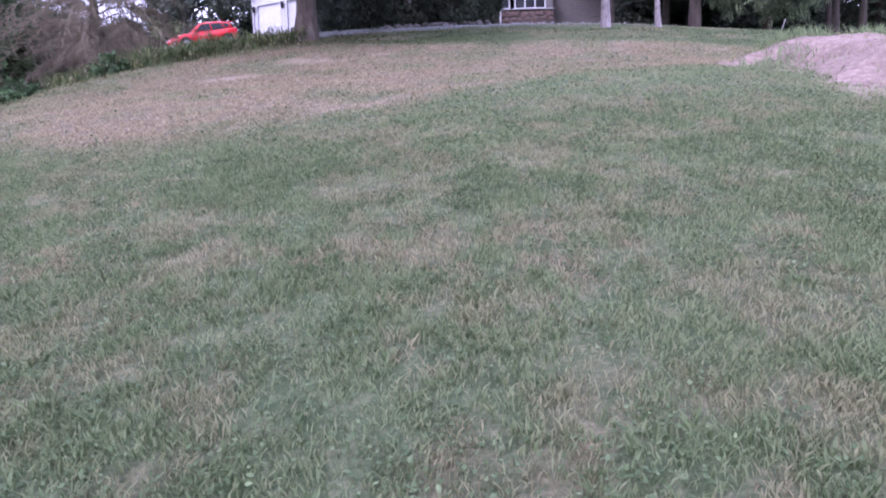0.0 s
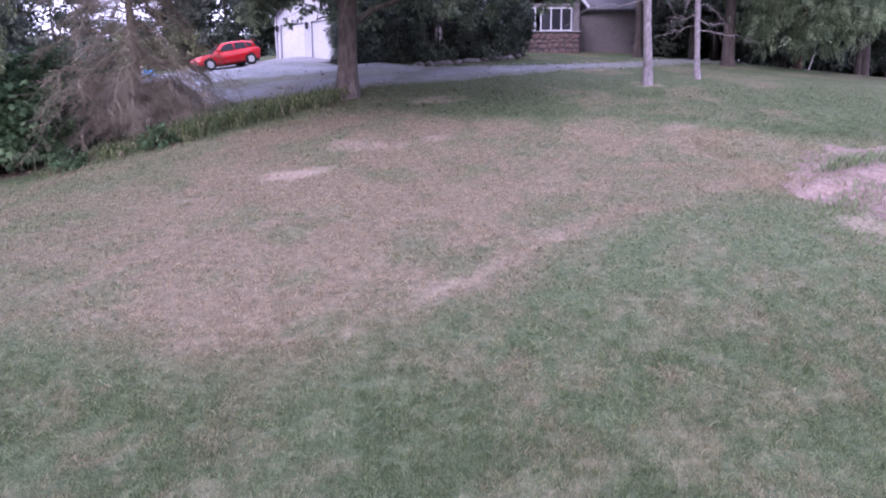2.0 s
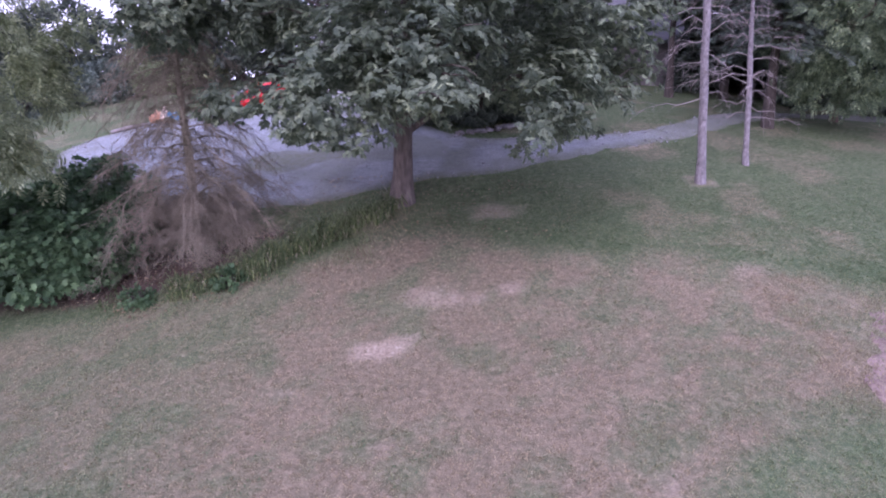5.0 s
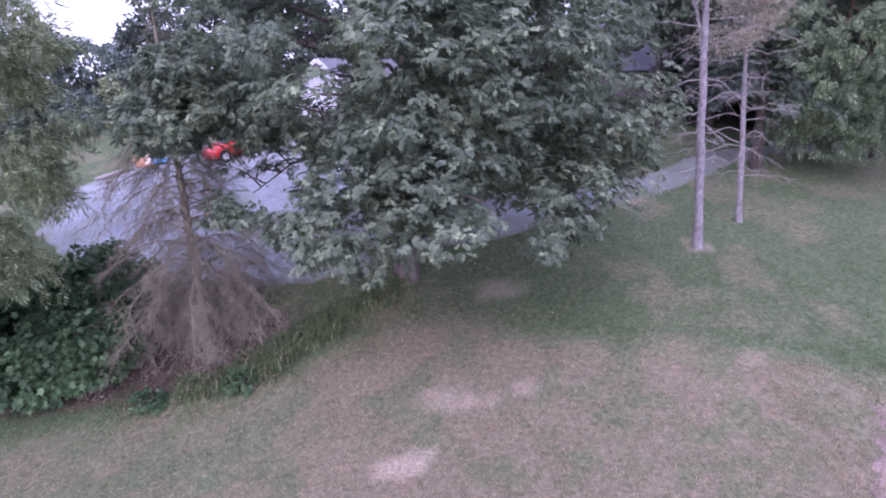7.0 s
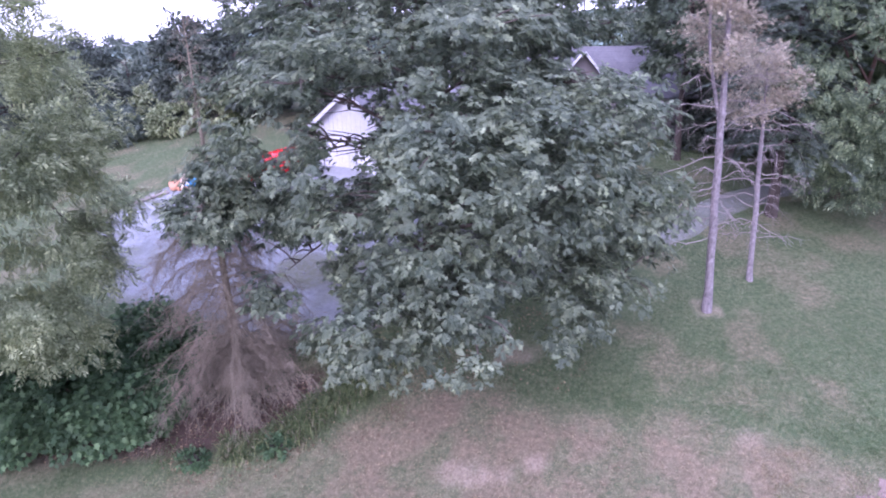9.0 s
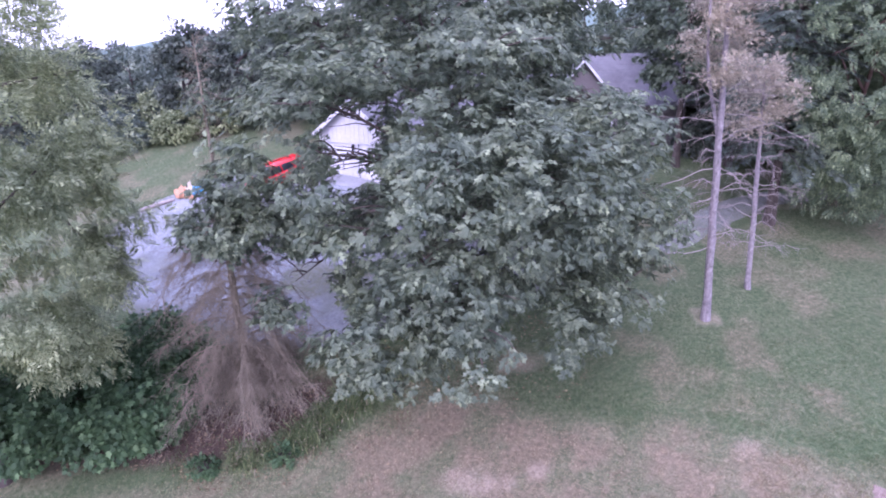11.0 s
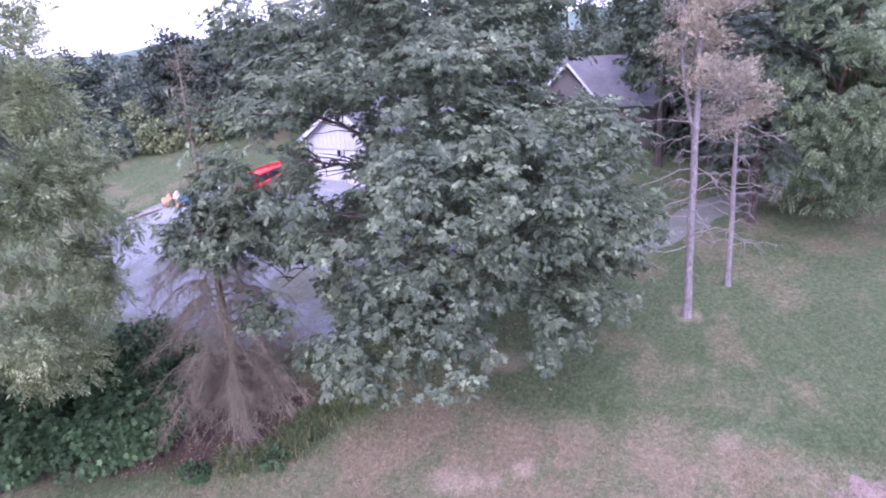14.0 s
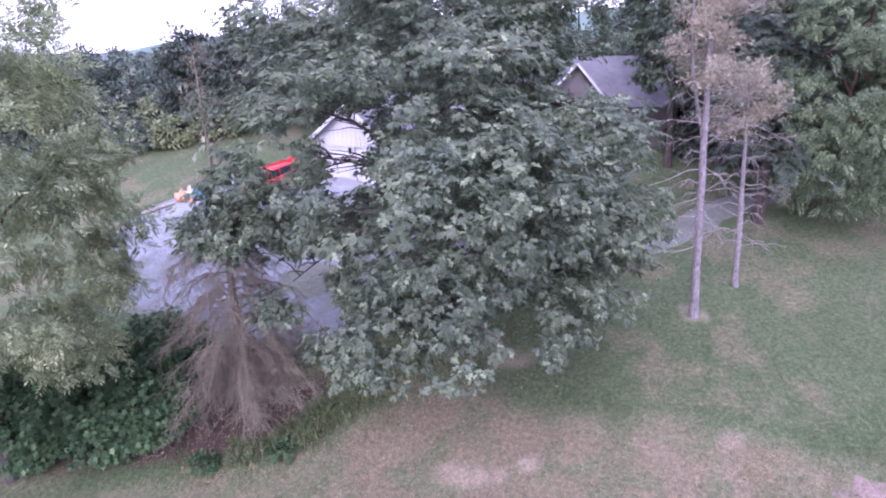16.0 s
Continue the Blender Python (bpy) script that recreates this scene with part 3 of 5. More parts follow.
r1 = np.random.default_rng(21)
px, py = scatter(700000, -7.5, 7.0, 1.4, 9.0, lambda x, y: tufty(x, y) * ease(2.6, 0.8, np.abs(x + 0.5) - 0.8 * y) * ease(10, 3.0, y), r1)
blades("lawn_grass", px, py, 0.046, 0.0085, 0.8, r1, "short mown green lawn grass with some straw")
px, py = scatter(30000, -8.5, 7.5, 1.4, 10.0, lambda x, y: ease(9.5, 5.0, y) * (1 - dryness(x, y)) ** 2 * (1 - bareness(x, y)) * ease(2.6, 0.8, np.abs(x + 0.5) - 0.8 * y) * ease(0.4, 0.58, fbm(x, y, 0.7, 85)), r1)
px, py = np.repeat(px, 8) + 0.018 * r1.normal(size=8 * len(px)), np.repeat(py, 8) + 0.018 * r1.normal(size=8 * len(py))
blades("lawn_tuft", px, py, 0.06, 0.0115, 0.7, r1, "thicker green tufts standing up in the mown lawn", dry_shift=-0.08, lush_shift=0.55)


def low_leaves(count, x0, x1, y0, y1, weight, size, r, label):
    """Clover and plantain among the grass: small broad leaves lying nearly flat, in patches."""
    px, py = scatter(count, x0, x1, y0, y1, weight, r)
    n = len(px)
    spots = np.stack([px, py, ground_z(px, py) + 0.015 + 0.025 * r.random(n)], 1)
    way = sphere_points(n, r) * np.array([1, 1, 0.35]) + np.array([0, 0, 0.25])
    me = leaves("lawn_weed", spots, way, np.array([0, 0, 1.0]) + sphere_points(n, r) * 0.5, size * (0.5 + 0.8 * r.random(n)), OVATE)
    return tagged(put("lawn_weed", me, CLOVER), label, "weeds", kind="stuff")


CLOVER = leafy("clover_leaf", (0.07, 0.108, 0.052), (0.1, 0.148, 0.075), (0.14, 0.19, 0.105), 0.95, 0.3)
low_leaves(300000, -8.5, 7.5, 1.4, 10.0, lambda x, y: ease(0.42, 0.6, fbm(x, y, 0.3, 82, 3)) * (1 - dryness(x, y)) * (1 - bareness(x, y)) * ease(2.6, 0.8, np.abs(x + 0.5) - 0.8 * y) * ease(10, 5, y), 0.026, r1, "low clover and broad-leaved weeds in the mown lawn")
low_leaves(70000, -12, 13, 5.0, 22.0, lambda x, y: ease(0.42, 0.62, fbm(x, y, 0.5, 83, 3)) * (1 - dryness(x, y)) * (1 - bareness(x, y)) * ease(4.5, 8, y), 0.05, r1, "patches of low green weeds in the lawn")
px, py = scatter(420000, -16, 14, 6.0, 24.0, lambda x, y: tufty(x, y) * ease(28, 8, y), r1)
blades("lawn_grass", px, py, 0.05, 0.018, 1.7, r1, "mown lawn grass, dry and green in patches")
px, py = scatter(26000, 5.0, 12.4, 7.0, 16.4, lambda x, y: spot(x, y, 6.9, 13.2, 0.75, 0.65, 0, 0.5, 3) + spot(x, y, 9.3, 13.2, 1.3, 1.2, 0, 0.7, 4) + spot(x, y, 8.4, 10.9, 0.7, 0.5, 0, 0.5, 5) + 0.6 * spot(x, y, 5.9, 11.7, 0.8, 0.35, 20, 0.6, 6), r1)
blades("rough_grass", px, py, 0.2, 0.018, 1.2, r1, "rank green weeds growing on the earth heap", dry_shift=-0.55, height=heap_z)
px, py = scatter(30000, 4.6, 12.8, 5.8, 16.9, lambda x, y: ease(0.6, 1.0, heap_reach(x, y)) * ease(0.42, 0.6, fbm(x, y, 0.8, 84)), r1)
blades("rough_grass", px, py, 0.08, 0.016, 1.4, r1, "tufts of grass creeping over the edge of the earth", dry_shift=-0.1, height=lambda x, y: np.maximum(heap_z(x, y), ground_z(x, y)))
px, py = scatter(5000, 4.9, 12.4, 6.4, 16.4, lambda x, y: 0.4 + 0 * x, r1)
blades("rough_grass", px, py, 0.13, 0.01, 1.2, r1, "thin dry stalks on bare earth", dry_shift=0.6, height=heap_z)
px, py = scatter(6000, -13, -5, 16.6, 19.6, lambda x, y: ease(-1.2, 0.2, y - np.interp(x, [-13, -10, -6], [18.2, 17.4, 18.8])) * ease(1.6, 0.3, y - np.interp(x, [-13, -10, -6], [18.2, 17.4, 18.8])) * ease(0.4, 0.6, fbm(x, y, 0.5, 81)), r1)
blades("rough_grass", px, py, 0.12, 0.02, 1.2, r1, "weedy grass along the foot of the bank", dry_shift=-0.5)
px, py = scatter(90000, -22, 14, 20.5, 40, lambda x, y: ease(-0.9, -0.1, inside_by(x, y, DRIVE)) * ease(0.8, -0.2, inside_by(x, y, DRIVE) + 1.4 * (fbm(x, y, 0.7, 65) - 0.5)) * 0.7, r1)
blades("rough_grass", px, py, 0.06, 0.022, 1.3, r1, "uneven grass along the edge of the gravel", dry_shift=-0.3)
px, py = scatter(40000, -14, 14, 23, 34, lambda x, y: ease(0.3, 0.9, weedy(x, y)) * ease(0.0, 0.6, inside_by(x, y, DRIVE)) * ease(0.42, 0.6, fbm(x, y, 0.5, 66)) * 0.5, r1)
blades("rough_grass", px, py, 0.035, 0.025, 1.6, r1, "weeds coming up through the gravel", dry_shift=-0.3, height=drive_z)


# ---- loose stones and fallen leaves ----
def loose_stones(count, weight, size, r, label):
    px, py = scatter(count, -21.5, 14, 21.5, 39.5, weight, r)
    n = len(px)
    octa = np.array([(1, 0, 0), (0, 1, 0), (-1, 0, 0), (0, -1, 0), (0, 0, 0.8), (0, 0, -0.8)], float)
    s = size * (0.4 + 1.1 * r.random((n, 1, 1)) ** 2)
    co = octa[None] * s * (0.65 + 0.7 * r.random((n, 6, 1)))
    a = r.random(n) * 2 * np.pi
    turned = np.stack([co[:, :, 0] * np.cos(a)[:, None] - co[:, :, 1] * np.sin(a)[:, None], co[:, :, 0] * np.sin(a)[:, None] + co[:, :, 1] * np.cos(a)[:, None], co[:, :, 2]], -1)
    turned += np.stack([px, py, drive_z(px, py) + 0.3 * s[:, 0, 0]], 1)[:, None]
    faces = np.array([(0, 1, 4), (1, 2, 4), (2, 3, 4), (3, 0, 4), (1, 0, 5), (2, 1, 5), (3, 2, 5), (0, 3, 5)])
    me = mesh_from("loose_stone", turned.reshape(-1, 3), (np.arange(n)[:, None, None] * 6 + faces[None]).reshape(-1, 3), 3)
    return tagged(put("loose_stone", me, PALE_ROCK), label, "gravel", kind="stuff")


PALE_ROCK = speckled("pale_rock", [(0.3, (0.2, 0.2, 0.215)), (0.7, (0.46, 0.455, 0.48))], 9, 0.95, 0.5, 0.01)
loose_stones(9000, lambda x, y: ease(-0.3, 0.2, inside_by(x, y, DRIVE)) * (0.05 + 0.95 * ease(1.0, 0.2, inside_by(x, y, DRIVE)) * ease(-5, -2, x) * ease(9, 5, x)), 0.055, r1, "loose grey stones on the gravel drive")
px, py = scatter(30000, -20, 1, 16.5, 24, lambda x, y: np.maximum(0.5 * mulched(x, y), 0.22 * spot(x, y, -4.5, 21.3, 4.5, 3.0, 0, 0.8, 21) + 0.3 * spot(x, y, -10.4, 18.6, 3.0, 1.6, 0, 0.8, 22)), r1)
n_fallen = len(px)
fallen_at = np.stack([px, py, np.maximum(ground_z(px, py), np.where(inside_by(px, py, DRIVE) > -0.3, drive_z(px, py), -99.0)) + 0.02], 1)
FALLEN = leafy("fallen_leaf", (0.1, 0.062, 0.04), (0.22, 0.15, 0.1), (0.4, 0.31, 0.2), 0.8, 0.1)
fallen_mesh = leaves("fallen_leaf", fallen_at, sphere_points(n_fallen, r1) * np.array([1, 1, 0.2]), np.array([0, 0, 1.0]) + 0.5 * sphere_points(n_fallen, r1), 0.09 * (0.6 + 0.7 * r1.random(n_fallen)), OVATE)
tagged(put("fallen_leaf", fallen_mesh, FALLEN), "dry brown leaves scattered under the trees", "leaves", kind="stuff")


# ---- trees ----
def limb_part(parent, bark, points, radii, sides=8, rough=0.12, seed=0, name="limb"):
    verts, faces = tube(points, radii, sides, rough, seed)
    return put(name, mesh_from(name, verts, faces, 4, smooth=True), bark, parent)


def clumps_to_leaves(centres, outward, per, spread_r, size, shape, r, droop=0.4, flat=0.7, loose=0.45):
    """Leaves gathered round clump centres, hanging outwards and down."""
    n = len(centres)
    c, o = np.repeat(centres, per, 0), np.repeat(outward, per, 0)
    off = sphere_points(n * per, r) * (r.random((n * per, 1)) ** 0.5) * spread_r * np.array([1, 1, 0.6])
    way = o * 0.8 + sphere_points(n * per, r) * 0.9 - np.array([0, 0, droop])
    up = o * 0.45 + np.array([0, 0, flat]) + sphere_points(n * per, r) * loose
    return c + off, way, up, size * (0.6 + 0.7 * r.random(n * per))


def rosettes(centres, outward, sprays, per, spread_r, size, r, droop=0.45):
    """Leaves standing in loose stars at the twig ends, hanging a little, several stars to a clump."""
    n = len(centres) * sprays
    o = np.repeat(outward, sprays, 0)
    hub = np.repeat(centres, sprays, 0) + sphere_points(n, r) * (r.random((n, 1)) ** 0.5) * spread_r * np.array([1, 1, 0.65])
    face = o * 0.55 + np.array([0, 0, 0.85]) + sphere_points(n, r) * 0.4
    face /= np.linalg.norm(face, axis=1)[:, None]
    big = 0.75 + 0.5 * r.random(n)
    hub, face, o, big = (np.repeat(v, per, 0) for v in (hub, face, o, big))
    way = sphere_points(n * per, r)
    way -= face * np.sum(way * face, axis=1)[:, None] * 0.8
    way += o * 0.25 - np.array([0, 0, droop])
    way /= np.linalg.norm(way, axis=1)[:, None]
    return hub + way * 0.03, way, face + sphere_points(n * per, r) * 0.3, size * big * (0.75 + 0.5 * r.random(n * per))


def crown_clumps(count, centre, radii, r, bumps=0.22, inner=0.6, bottom=-1.0):
    """Clump centres through the outer layer of an uneven crown, and their outward ways."""
    d = sphere_points(count * 3, r)
    d = d[d[:, 2] > bottom][:count]
    swell = 1 + bumps * (2 * fbm(d[:, 0] * 1.3 + d[:, 2] * 2 + radii[0], d[:, 1] * 1.3 - d[:, 2] + radii[1], 0.55, 90) - 1) * 1.6
    depth = inner + (1 - inner) * r.random(len(d)) ** 0.5
    out = d / np.array(radii)
    out /= np.linalg.norm(out, axis=1)[:, None]
    return np.array(centre) + d * np.array(radii) * (swell * depth)[:, None], out


def broad_tree(name, x, y, height, radii, crown_z, label, leaf, bark, seed, clump_count=220, per=26, size=0.22, shape=OVATE, trunk_r=0.22, lean=(0, 0), bottom=-0.75, category="tree", clump_r=0.55, limbs=7, group="", lobes=22, pull=0.3):
    """A tree with a tapered trunk, limbs out into the crown, and a crown of leaf clumps."""
    r = np.random.default_rng(seed)
    z = gz(x, y)
    root = thing(name, x, y, z, label, category, group=group)
    top = np.array([lean[0], lean[1], height * 0.86])
    s = np.linspace(0, 1, 9)
    trunk = np.stack([lean[0] * s**1.3, lean[1] * s**1.3, -0.2 + (top[2] + 0.2) * s], 1)
    trunk[1:-1, :2] += (r.random((7, 2)) - 0.5) * trunk_r * 0.7
    radius = trunk_r * (1 - 0.8 * s)
    radius[0] *= 1.45
    limb_part(root, bark, trunk, radius, 10, 0.15, seed, "trunk")
    centre = np.array([lean[0] * 0.7, lean[1] * 0.7, crown_z])
    for k in range(limbs):
        a = 2 * math.pi * (k + 0.6 * r.random()) / limbs
        f = 0.25 + 0.55 * r.random()
        start = np.array([np.interp(f, s, trunk[:, 0]), np.interp(f, s, trunk[:, 1]), np.interp(f, s, trunk[:, 2])])
        end = centre + np.array([math.cos(a) * radii[0], math.sin(a) * radii[1], radii[2] * (r.random() * 1.2 - 0.6)]) * 0.8
        limb_part(root, bark, bend(start, end, 0.35, 7, 0.25, r), np.linspace(trunk_r * 0.42, 0.02, 7), 6, 0.1, k)
    c, o = crown_clumps(clump_count, centre, radii, r, bottom=bottom)
    # the clumps gather into boughs, with hollows between them
    boughs, _ = crown_clumps(lobes, centre, np.array(radii) * 1.02, r, bottom=bottom)
    if len(boughs):
        near = boughs[np.argmin(np.linalg.norm(c[:, None] - boughs[None], axis=2), axis=1)]
        c = c + (near - c) * np.array([pull, pull, 1.2 * pull])
    put("crown", leaves("crown", *clumps_to_leaves(c, o, per, clump_r, size, shape, r), shape), leaf, root)
    return root


def oak_tree():
    r = np.random.default_rng(5)
    x, y = -4.35, 21.75
    z = gz(x, y)
    root = thing("oak_tree", x, y, z, "large spreading oak with dense dark green lobed leaves", "tree")
    s = np.linspace(0, 1, 12)
    trunk = np.stack([-0.2 + 0.25 * np.sin(2 * s), -0.2 * s, -0.2 + 11.5 * s], 1)
    radius = np.interp(s, [0, 0.04, 0.1, 0.35, 1], [0.48, 0.38, 0.315, 0.27, 0.04])
    limb_part(root, OAK_BARK, trunk, radius, 14, 0.12, 1, "trunk")
    clump_at, clump_out = [], []
    ends = []
    # limbs: azimuth, height on the trunk, reach, height of the tip
    for k in range(30):
        a = 2 * math.pi * (k * 0.382 + 0.04 * r.random())
        f = 0.20 + 0.72 * (k / 29)
        reach = 7.0 * math.sqrt(max(0.06, 1 - ((f - 0.34) / 0.72) ** 2)) * (0.86 + 0.2 * r.random())
        if f < 0.55 and math.cos(a) < -0.2:
            reach *= 0.72
        start = np.array([-0.2 + 0.25 * math.sin(2 * f), -0.2 * f, -0.2 + 11.5 * f])
        tip_z = -0.2 + 11.5 * f + (0.1 + 2.6 * f) * (0.6 + 0.6 * r.random()) - (1.9 if f < 0.36 else 0.0)
        end = np.array([math.cos(a) * reach, math.sin(a) * reach * 1.04, max(tip_z, 3.3)])
        pts = bend(start, end, 1.1 if f < 0.5 else 0.5, 9, 0.35, r)
        holder = limb_part(root, OAK_BARK, pts, np.linspace(0.11 - 0.07 * f, 0.014, 9), 7, 0.1, k)
        twigs = Pile()
        for j in range(13):
            g = 0.3 + 0.7 * (j + r.random()) / 13
            i = g * 8
            p = pts[int(min(i, 7))] + (pts[min(int(i) + 1, 8)] - pts[int(min(i, 7))]) * (i - int(i))
            side = (1 if j % 2 else -1) * (0.5 + 0.6 * r.random())
            w = np.array([math.cos(a + side), math.sin(a + side), 0.05 + 0.55 * (r.random() - 0.35)])
            q = p + w * (0.7 + 1.5 * r.random()) * (1.25 - 0.55 * g)
            tp = bend(p, q, 0.15, 5, 0.12, r)
            verts, faces = tube(tp, np.linspace(0.03, 0.008, 5), 5)
            twigs.add(verts, faces)
            for e in range(3):
                c = tp[4 - e] + (r.random(3) - 0.5) * 0.5
                clump_at.append(c)
                clump_out.append(w * np.array([1, 1, 0.5]) + np.array([math.cos(a), math.sin(a), 0.1]) * 0.6)
        tagged(put("twig_spray", twigs.mesh("twig_spray"), OAK_BARK, holder), kind="stuff")
    c, o = np.array(clump_at), np.array(clump_out)
    o /= np.linalg.norm(o, axis=1)[:, None]
    # masses of foliage that fill out the crown and hang towards the lawn
    for centre, radii, count, low in (((0.7, -0.4, 7.2), (5.4, 6.4, 5.6), 600, -0.72), ((-2.2, 0.2, 9.6), (3.8, 4.6, 2.9), 170, -0.6), ((-1.35, -6.25, 3.45), (1.7, 1.2, 1.15), 105, -0.95), ((0.9, -5.4, 3.8), (1.4, 1.2, 0.9), 60, -0.95), ((0.3, -6.0, 4.7), (1.9, 1.4, 1.3), 70, -0.9), ((3.4, -4.6, 3.4), (1.4, 1.4, 1.4), 80, -0.95), ((5.0, -2.8, 5.4), (2.0, 1.8, 1.7), 110, -0.9), ((5.5, -1.2, 4.3), (1.5, 1.5, 1.2), 70, -0.95), ((-5.35, -3.2, 6.75), (0.9, 1.1, 0.9), 55, -0.95), ((-6.1, -3.2, 5.45), (1.1, 1.1, 0.75), 50, -0.95), ((-4.9, -3.2, 5.75), (1.0, 1.0, 0.75), 40, -0.95), ((-3.4, -2.75, 5.4), (1.1, 1.0, 0.7), 45, -0.95), ((-4.25, -3.5, 3.35), (0.9, 0.8, 0.5), 34, -0.95), ((-4.0, -2.45, 5.3), (0.8, 0.8, 0.6), 34, -0.95), ((-2.7, -1.9, 2.75), (0.8, 0.9, 0.8), 36, -0.95), ((4.3, -3.2, 7.9), (1.9, 1.8, 1.4), 70, -0.9), ((-2.6, -5.6, 8.4), (2.0, 1.7, 1.8), 50, -0.9), ((1.9, -5.8, 7.0), (2.6, 1.8, 2.2), 110, -0.9), ((-0.4, -6.4, 6.6), (2.4, 1.6, 2.2), 100, -0.9), ((0.9, -0.6, 11.0), (3.6, 3.4, 2.2), 130, -0.4), ((2.3, -1.7, 9.9), (1.8, 1.5, 1.3), 90, -0.9), ((3.3, -1.3, 9.0), (1.4, 1.3, 1.1), 50, -0.9)):
        more, out = crown_clumps(count, centre, radii, r, 0.25, 0.72, low)
        c, o = np.concatenate([c, more]), np.concatenate([o, out])
    # openings right through the crown, where the yard and the roofs show
    free = np.ones(len(c), bool)
    for mid, way, wide in (((-6.6, 19.0, 13.9), (-4.6, 36.2, -5.3), 1.0), ((-8.35, 19.0, 13.25), (-8.8, 35.5, -6.7), 0.6), ((-6.6, 19.0, 12.8), (-4.7, 35.1, -1.6), 0.62), ((-6.51, 19.0, 11.80), (-2.40, 18.00, 0.47), 0.55), ((-0.05, 19.0, 15.3), (8.0, 37.0, -2.7), 0.62), ((-7.5, 19.0, 10.4), (-6.0, 30.0, -8.5), 0.42), ((-7.9, 20.0, 7.75), (-11.1, 35.7, 3.3), 0.8), ((-6.85, 19.0, 13.15), (-2.6, 17.0, -3.1), 0.62), ((-7.98, 17.0, 10.3), (-1.97, 8.0, -3.14), 0.85), ((-7.37, 17.0, 9.63), (-1.65, 8.0, -3.48), 0.8), ((-1.85, 17.0, 8.75), (1.12, 8.0, -3.9), 0.75)):
        way = np.array(way) / np.linalg.norm(way)
        off = c + np.array([x, y, z]) - np.array(mid)
        free &= np.linalg.norm(off - (off @ way)[:, None] * way, axis=1) > wide
    put("crown", leaves("crown", *rosettes(c[free], o[free], 6, 6, 0.5, 0.22, r, 0.4), LOBED), OAK_LEAF, root)
    return root


def needle_tree(name, x, y, height, radius, label, leaf, bark, seed, start=0.12, whorls=26, per=7, size=0.5, trunk_r=0.2, shape=NEEDLES, droop=0.25, category="tree", lean=(0, 0), density=9):
    """A conifer: whorls of boughs, each a flat spray of needles."""
    r = np.random.default_rng(seed)
    z = gz(x, y)
    root = thing(name, x, y, z, label, category)
    s = np.linspace(0, 1, 8)
    limb_part(root, bark, np.stack([lean[0] * s, lean[1] * s, -0.2 + (height + 0.2) * s], 1), trunk_r * (1 - 0.93 * s) * np.where(s == 0, 1.3, 1), 9, 0.12, seed, "trunk")
    boughs, places, ways, ups, sizes = Pile(), [], [], [], []
    for k in range(whorls):
        f = start + (1 - start) * (k + 0.3 * r.random()) / whorls
        reach = radius * (1 - (f - start) / (1.02 - start)) ** 0.75 * (0.75 + 0.4 * r.random()) + 0.25
        for j in range(per):
            a = 2 * math.pi * (j + r.random() * 0.8 + 0.5 * k) / per
            l = reach * (0.7 + 0.45 * r.random())
            p = np.array([lean[0] * f, lean[1] * f, height * f])
            q = p + np.array([math.cos(a) * l, math.sin(a) * l, -droop * l + 0.25 * l * f])
            pts = bend(p, q, 0.1 * l, 4)
            boughs.add(*tube(pts, np.linspace(0.035, 0.008, 4), 4))
            n = max(4, int(density * l))
            t = 0.12 + 0.88 * r.random(n) ** 0.8
            base = p + (q - p) * t[:, None] + np.stack([0 * t, 0 * t, 0.4 * l * t * (1 - t)], 1)
            out = np.array([math.cos(a), math.sin(a), -droop])
            sidew = np.array([-math.sin(a), math.cos(a), 0.0])
            lr = (r.random(n) - 0.5)[:, None] * 2
            places.append(base + lr * sidew * (0.3 * l * (1.1 - t))[:, None])
            ways.append(out * 0.7 + sidew * lr * 1.1 + (r.random((n, 3)) - 0.5) * 0.5 - np.array([0, 0, droop]))
            ups.append(np.array([0, 0, 1.0]) + (r.random((n, 3)) - 0.5) * 0.9)
            sizes.append(size * (0.6 + 0.7 * r.random(n)))
    tagged(put("bough_spray", boughs.mesh("bough_spray"), bark, root), kind="stuff")
    put("crown", leaves("crown", np.concatenate(places), np.concatenate(ways), np.concatenate(ups), np.concatenate(sizes), shape), leaf, root)
    return root


